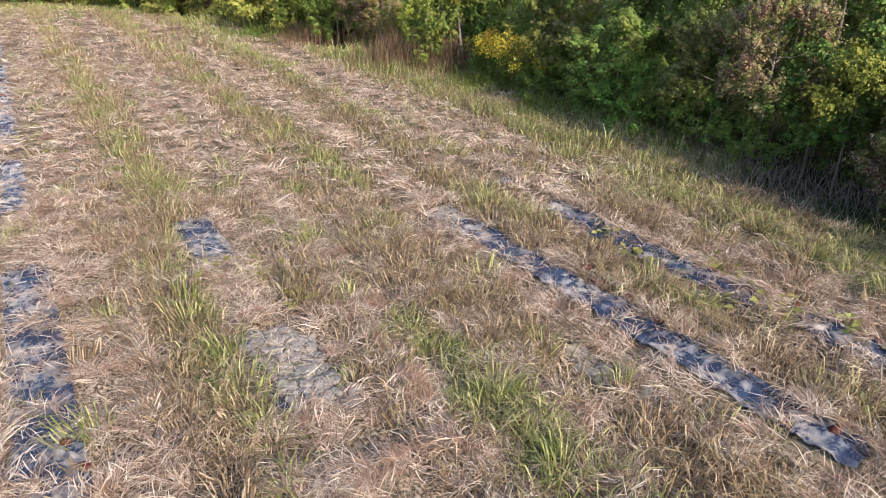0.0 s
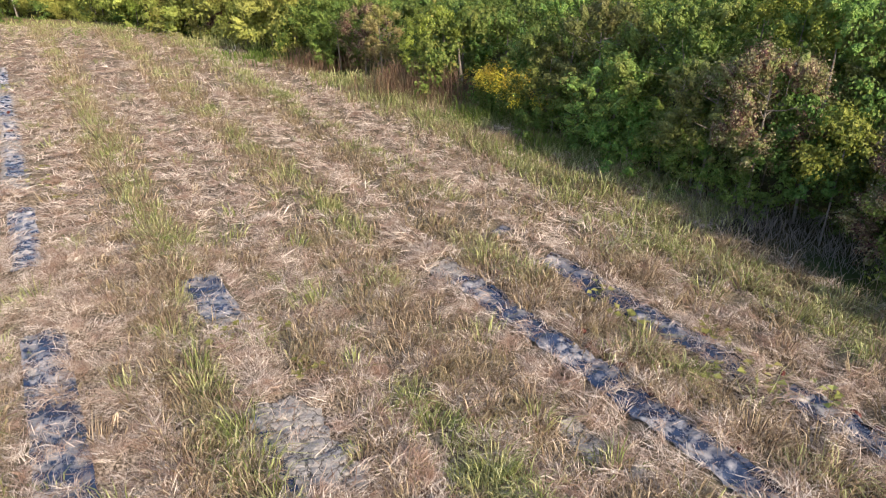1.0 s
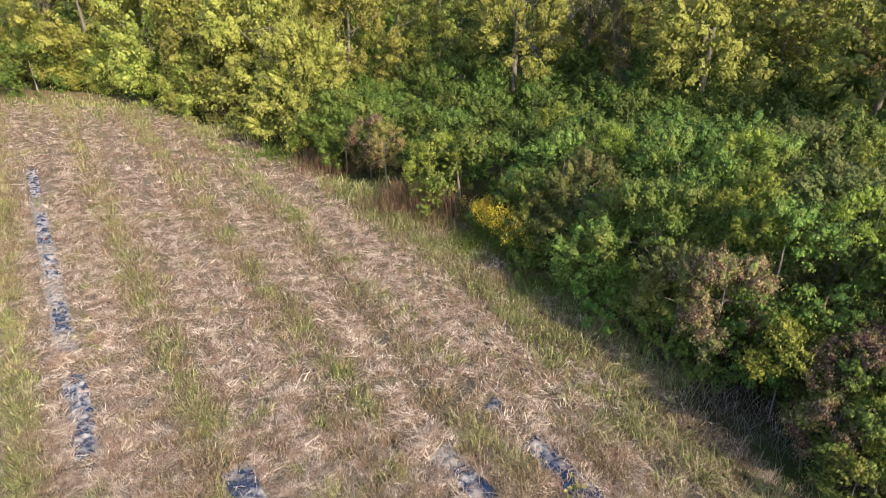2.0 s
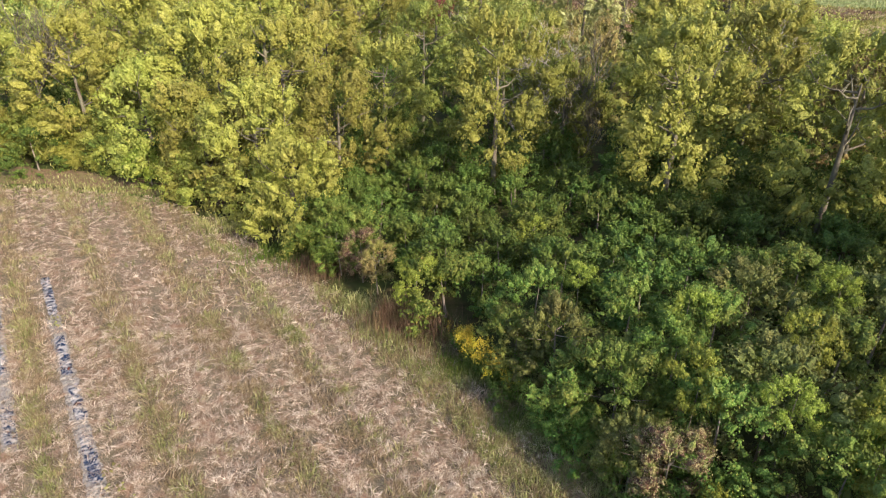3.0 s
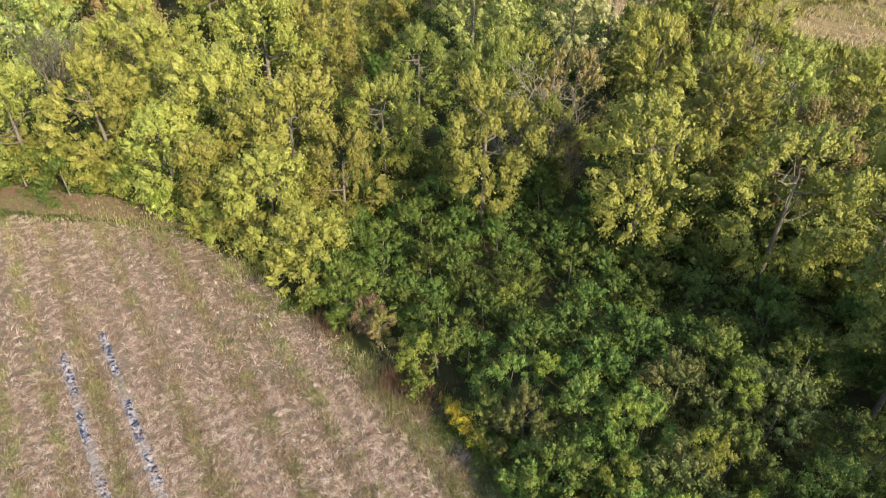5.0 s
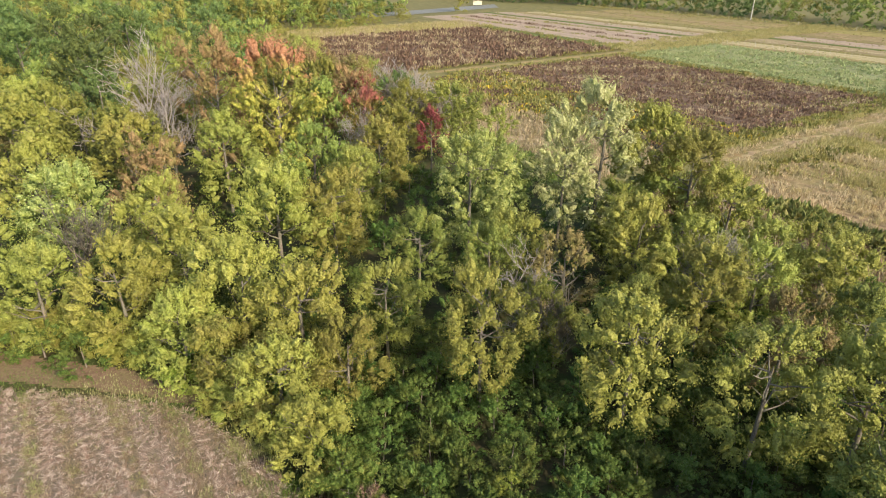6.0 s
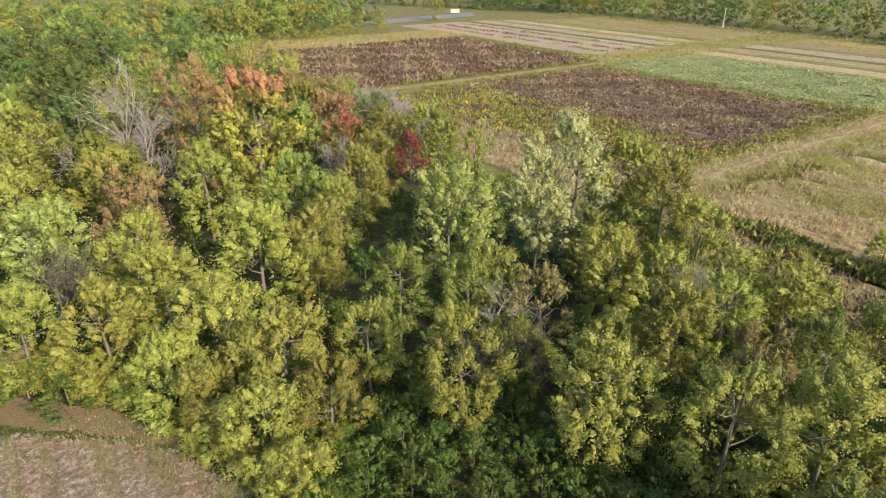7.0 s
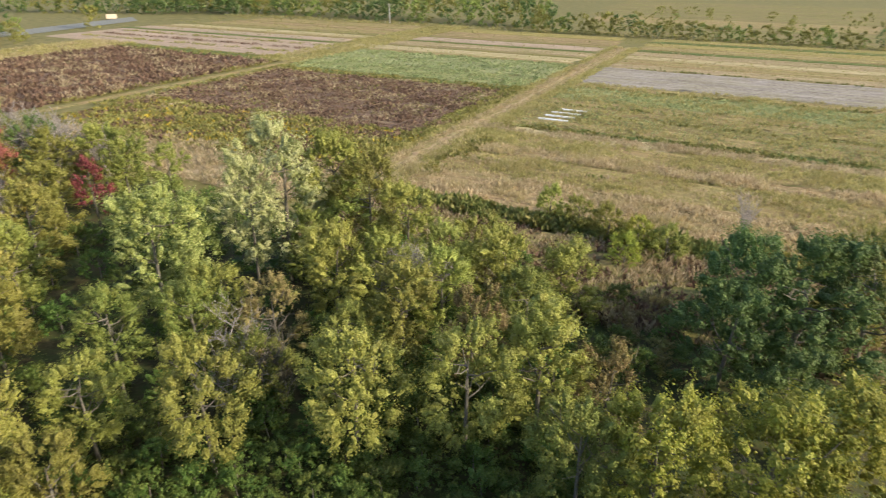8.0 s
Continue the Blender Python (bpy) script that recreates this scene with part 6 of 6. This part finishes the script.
tufts("meadow_grass", T_MIX, 99, 262, -128, -104, 9000, 0.9, "olive grass between the fields", 247)
tufts("meadow_grass", T_MIX, -12, 112, -246, -212, 7000, 1.0, "olive grass beside the brown field", 248)
tufts("meadow_grass", T_TAN, -12, 112, -246, -210, 3000, 1.0, "pale grass beside the brown field", 249, patchy=2.0, lumps=0.08)
tufts("meadow_grass", T_MIX, 256, 274, -300, 160, 6000, 1.0, "olive grass along the far fence", 250)
tufts("hedge_weeds", T_DARK, -18.5, -13.5, 4, 120, 6500, 1.3, "low green hedge weeds along a field strip", 210, leafy=True)
tufts("hedge_weeds", T_GRN, -18.5, -13.0, 4, 120, 2600, 1.3, "low yellowish green hedge weeds along a field strip", 246, leafy=True, patchy=1.4)
tufts("rough_weeds", T_BROWN, -42, -19, 6, 110, 6500, 0.9, "reddish brown weeds between wood and hedge", 211, leafy=True, patchy=1.4)
tufts("rough_weeds", T_TAN, -42, -19, 6, 110, 7000, 1.0, "tan weeds between wood and hedge", 212, patchy=1.4)
tufts("track_grass", T_STRAW, -8, 212, -2.4, 0.3, 2600, 0.65, "pale grass along the farm track", 213)
tufts("track_grass", T_MIX, -8, 212, -5.0, -2.0, 3000, 0.8, "olive grass along the farm track", 251)
tufts("track_grass", T_MIX, -8, 212, 4.0, 8.5, 4500, 0.8, "olive grass along the farm track", 252)
tufts("track_grass", T_STRAW, -8, 212, 1.9, 4.6, 2800, 0.65, "pale grass along the farm track", 214)
tufts("track_weeds", T_GRN, -6, 90, -8.5, -4.0, 4200, 0.85, "yellowish green weeds along the farm track", 215, patchy=1.0, leafy=True)
tufts("track_weeds", T_GRN, -2, 44, 7.5, 11.5, 1100, 0.8, "yellowish green weeds along the farm track", 245, patchy=3.0, leafy=True)
for k, u in enumerate((121, 133, 147)):
    tufts("far_weeds", T_BROWN if k % 2 else T_GRN, u, u + 4.5, -270, -130, 900, 0.8, "weedy olive strip in the tilled field", 240 + k, patchy=1.0)
tufts("far_weeds", T_TAN, 148, 258, 7, 160, 4000, 0.6, "tan weeds of distant crop strips", 216, 4.0)
tufts("far_weeds", T_GRN, 148, 258, -120, 160, 4000, 0.6, "green weeds of distant crop strips", 217, 5.0, patchy=1.2)
tufts("far_weeds", T_GRN, 162, 260, -290, -122, 2500, 0.7, "green weeds of distant crop strips", 218, 9.0, patchy=1.2)
tufts("far_weeds", T_GRN, 98, 110, -218, -120, 1300, 0.9, "dark weeds between two fields", 229)

for i, (u0, u1, mat, what) in enumerate(((276, 312, M_WEEDY, "olive meadow"), (313, 345, M_WEEDY, "weedy meadow"), (346, 400, M_MIX, "dry meadow"), (401, 470, M_WEEDY, "weedy meadow"), (471, 600, M_WEEDY, "olive meadow"))):
    field_strip("far_meadow", mat, u0, u1, -40 - i * 10, 420, what + " far beyond the hedgerow", 0.15, 0.08, 5.0, 140 + i)

# white row covers over four short beds
COVER = rough_mat("row_cover_cloth", [(0.3, (0.66, 0.67, 0.70)), (0.7, (0.80, 0.81, 0.83))], 2.0, roughness=0.7, bump=0.2)
for i in range(4):
    v, f, n, k = [], [], 24, 7
    for a in range(n + 1):
        for b in range(k):
            t = b / (k - 1) * math.pi
            v.append((-math.cos(t) * 0.45, -(a / n) * 8.0 + 4.0, math.sin(t) * (0.42 + 0.05 * math.sin(a * 1.9)) + 0.02))
    for a in range(n):
        for b in range(k - 1):
            f.append((a * k + b, a * k + b + 1, (a + 1) * k + b + 1, (a + 1) * k + b))
    ob = tagged(new("row_cover", mesh_of("row_cover", v, f, COVER, smooth=True)), "long low white cloth row cover over a bed", "row cover", "white row covers")
    ob.matrix_world = FIELD_AT @ Matrix.Translation((52.5 + i * 4.4, -17.5 - 0.4 * i, 0.35))

# plant stakes in the crop, and the posts of the fence behind the fields
STAKE = rough_mat("weathered_stake", [(0.3, (0.40, 0.36, 0.28)), (0.7, (0.58, 0.53, 0.43))], 5.0, bump=0.2)


def stake(name, label, category, group, height, thick):
    """An upright stake with a slightly bent shaft and a blunt cap."""
    ob = tagged(new(name), label, category, group)
    part_of("shaft", tubes_mesh("shaft", [([(0, 0, -0.2), (0.02, 0.01, height * 0.5), (0.0, 0.03, height)], [thick, thick * 0.95, thick * 0.9], 5)], STAKE), ob)
    part_of("cap", tubes_mesh("cap", [([(0, 0.03, height - 0.02), (0, 0.03, height + 0.03), (0, 0.03, height + 0.06)], [thick * 1.15, thick * 1.1, thick * 0.3], 5)], STAKE), ob)
    return ob


stake_rng = np.random.default_rng(51)
first = stake("crop_stake", "thin pale wooden stake standing in the crop", "stake", "stakes in the crop", 1.7, 0.05)
for row, (u, v0, v1) in enumerate(((151.5, -112, -62), (156.5, -110, -48))):
    for k, v in enumerate(np.arange(v0, v1, 2.6)):
        x, y = uv_to_xy(u + stake_rng.normal(0, 0.15), v + stake_rng.normal(0, 0.2))
        place = Matrix.Translation((x, y, 0.3)) @ Matrix.Rotation(stake_rng.normal(0, 0.05), 4, "X") @ Matrix.Rotation(stake_rng.uniform(0, 6.28), 4, "Z")
        if row == 0 and k == 0:
            first.matrix_world = place
        else:
            copy_thing(first, place)
post = stake("fence_post", "weathered fence post behind the far fields", "fence post", "fence posts", 2.1, 0.11)
for k, v in enumerate(np.arange(-300, 60, 10.5)):
    x, y = uv_to_xy(259.5 + stake_rng.normal(0, 0.3), v + stake_rng.normal(0, 0.4))
    place = Matrix.Translation((x, y, 0.25)) @ Matrix.Rotation(stake_rng.normal(0, 0.04), 4, "Y")
    if k == 0:
        post.matrix_world = place
    else:
        copy_thing(post, place)

# ---- distant tree line, hedgerow, road and pole ----
far_rng = np.random.default_rng(33)


def far_wood(name, mat, places, label, per=7):
    """Distant trees that cannot be told apart, joined: x, y, top, radius each."""
    vs, fs, gs, count = [], [], [], 0
    for i, (x, y, top, radius) in enumerate(places):
        v, (f, g) = crown_arrays(900 + i % 23, 7, 6, per, 0.125, 1.15, 0.5, inner=1, puff=(0.17, 0.27), heart=0.75, fine=False)
        a = far_rng.uniform(0, 6.28)
        c, s = math.cos(a), math.sin(a)
        v = np.stack([v[:, 0] * c - v[:, 1] * s, v[:, 0] * s + v[:, 1] * c, v[:, 2]], 1) * radius
        vs.append(v + [x, y, float(ground_z(x, y)) + max(top - radius * 1.15, radius * 0.7)])
        fs.append(f + count)
        gs.append(g + count)
        count += len(v)
    return tagged(new(name, mesh_of(name, np.concatenate(vs), (np.concatenate(fs), np.concatenate(gs)), mat, second=massed(mat, 0.35))), label, "trees", "", "stuff")


groups = {"olive": (OLV, []), "green": (GRN, []), "dark": (DRK, []), "yellow": (YEL, [])}


def far_tree(x, y, top, radius, weights=(0.28, 0.2, 0.47, 0.05)):
    groups[str(far_rng.choice(list(groups), p=weights))][1].append((x, y, top, radius))


for row in range(5):
    for v in np.arange(-430, -50 - row * 6, 9.5):
        x, y = uv_to_xy(274 + row * 10 + far_rng.uniform(-3, 3), v + far_rng.uniform(-3, 3))
        far_tree(x, y, far_rng.uniform(10, 16) + row * 2.0, far_rng.uniform(4.4, 6.5))
for row in range(2):
    for v in np.arange(-60, 230, 4.8):
        small = v > 0
        x, y = uv_to_xy(262 + row * 5 + far_rng.uniform(-2, 2), v + far_rng.uniform(-2, 2))
        far_tree(x, y, far_rng.uniform(3, 9.5) if small else far_rng.uniform(7, 13), far_rng.uniform(2.4, 4.4) if small else far_rng.uniform(3.2, 4.6), (0.45, 0.15, 0.28, 0.12))
for row in range(3):
    for t in np.arange(0, 1.01, 0.05):
        far_tree(135 - 165 * t + far_rng.uniform(-3, 3), 492 + 118 * t + row * 11 + far_rng.uniform(-3, 3), far_rng.uniform(10, 16) + row * 2, far_rng.uniform(4.5, 6.5))
for _ in range(12):
    far_tree(far_rng.uniform(-45, -14), far_rng.uniform(412, 440), far_rng.uniform(5, 9), far_rng.uniform(3.0, 4.4), (0.5, 0.1, 0.0, 0.4))
for _ in range(60):
    x, y = uv_to_xy(far_rng.uniform(285, 460), far_rng.uniform(-30, 260))
    far_tree(x, y, far_rng.uniform(3, 7), far_rng.uniform(2.2, 3.6), (0.6, 0.1, 0.0, 0.3))
for row in range(4):
    for t in np.arange(0, 1.01, 0.07):
        far_tree(-96 + 74 * t - 9 * row + far_rng.uniform(-3, 3), 304 + 112 * t + 8 * row + far_rng.uniform(-3, 3), far_rng.uniform(13, 21) + row * 3.0, far_rng.uniform(4.6, 6.8), (0.2, 0.3, 0.42, 0.08))
for _ in range(46):
    t = far_rng.uniform(0, 1)
    far_tree(-78 + 68 * t + far_rng.uniform(-5, 5), 288 + 116 * t + far_rng.uniform(-5, 5), far_rng.uniform(1.6, 3.6), far_rng.uniform(1.4, 2.6), (0.35, 0.05, 0.0, 0.6))
for gx in np.arange(-330, 30, 14.0):
    for gy in np.arange(205, 450, 16.0):
        x, y = gx + far_rng.uniform(-3.5, 3.5), gy + far_rng.uniform(-3.5, 3.5)
        u, v = (x - 54) * 0.845 + (y - 112) * 0.535, (x - 54) * 0.535 - (y - 112) * 0.845
        if (v > -240 - 0.10 * u and u > -33) or x < -0.78 * y or abs((x - 14) * -0.70 + (y - 466) * 0.71) < 16 and y > 395 or (u > 60 and v > -300):
            continue
        far_tree(x, y, far_rng.uniform(10, 17), far_rng.uniform(5.6, 7.6))
for key, (mat, places) in groups.items():
    far_wood("distant_woods", mat, places, "distant " + key + " trees of the woods round the fields")
ASPHALT = rough_mat("weathered_asphalt", [(0.3, (0.15, 0.155, 0.14)), (0.7, (0.22, 0.225, 0.205))], 0.6, bump=0.1)
sheet("road", ASPHALT, np.arange(-40, 52, 3.0), np.arange(400, 520, 3.0), lambda x, y: ground_z(x, y) + 0.05 + 0 * x, "pale grey asphalt road past the fields",
             keep=lambda x, y: np.abs((x - 14) * -0.70 + (y - 466) * 0.71) < 11, category="road")
POLE = rough_mat("pale_pole", [(0.3, (0.45, 0.44, 0.42)), (0.7, (0.60, 0.59, 0.57))], 3.0, bump=0.1)
ob = tagged(new("utility_pole"), "pale upright utility pole before the distant trees", "pole")
x, y = uv_to_xy(268, -165)
ob.location = (x, y, float(ground_z(x, y)) - 0.1)
part_of("shaft", tubes_mesh("shaft", [([(0, 0, 0), (0, 0, 6), (0, 0, 12)], [0.28, 0.25, 0.2], 8)], POLE), ob)
part_of("crossarm", tubes_mesh("crossarm", [([(-1.1, 0, 11.2), (0, 0, 11.22), (1.1, 0, 11.2)], [0.09, 0.09, 0.09], 6)], POLE), ob)


def box_shed(x, y, w, d, h):
    """A small beige trailer by the road: body, roof, two wheels."""
    paint = rough_mat("beige_paint", [(0.3, (0.55, 0.45, 0.33)), (0.7, (0.62, 0.52, 0.39))], 1.0, roughness=0.5, bump=0.05)
    dark = rough_mat("tyre_rubber", [(0.3, (0.03, 0.03, 0.03)), (0.7, (0.05, 0.05, 0.05))], 3.0, bump=0.1)
    ob = tagged(new("trailer"), "small beige box trailer parked by the road", "trailer")
    ob.location = (x, y, float(ground_z(x, y)) + 0.05)
    for nm, size, mid in (("body", (w, d, h), (0, 0, h / 2 + 0.5)), ("roof", (w * 1.04, d * 1.04, 0.12), (0, 0, h + 0.56))):
        bm = bmesh.new()
        bmesh.ops.create_cube(bm, size=1.0)
        bmesh.ops.scale(bm, vec=size, verts=bm.verts)
        bmesh.ops.bevel(bm, geom=bm.edges[:], offset=0.05, segments=2, affect="EDGES")
        bmesh.ops.translate(bm, vec=mid, verts=bm.verts)
        part(nm, bm, paint, ob)
    rim_mat = rough_mat("wheel_rim", [(0.3, (0.35, 0.35, 0.36)), (0.7, (0.5, 0.5, 0.5))], 3.0, roughness=0.4, bump=0.05)
    for sx in (-1, 1):
        wx = sx * w * 0.3
        wheel = part_of("wheel", tubes_mesh("wheel", [([(wx, -d / 2 + 0.05, 0.4), (wx, -d / 2 + 0.15, 0.4), (wx, -d / 2 + 0.25, 0.4)], [0.12, 0.12, 0.12], 10)], rim_mat), ob)
        part_of("tyre", tubes_mesh("tyre", [([(wx, -d / 2 - 0.02, 0.4), (wx, -d / 2, 0.4), (wx, -d / 2 + 0.26, 0.4), (wx, -d / 2 + 0.28, 0.4)], [0.34, 0.4, 0.4, 0.34], 14)], dark), wheel)
        part_of("rim", tubes_mesh("rim", [([(wx, -d / 2 - 0.04, 0.4), (wx, -d / 2 - 0.03, 0.4), (wx, -d / 2 + 0.1, 0.4)], [0.02, 0.24, 0.24], 12)], rim_mat), wheel)



box_shed(36, 505, 6.5, 2.6, 2.6)
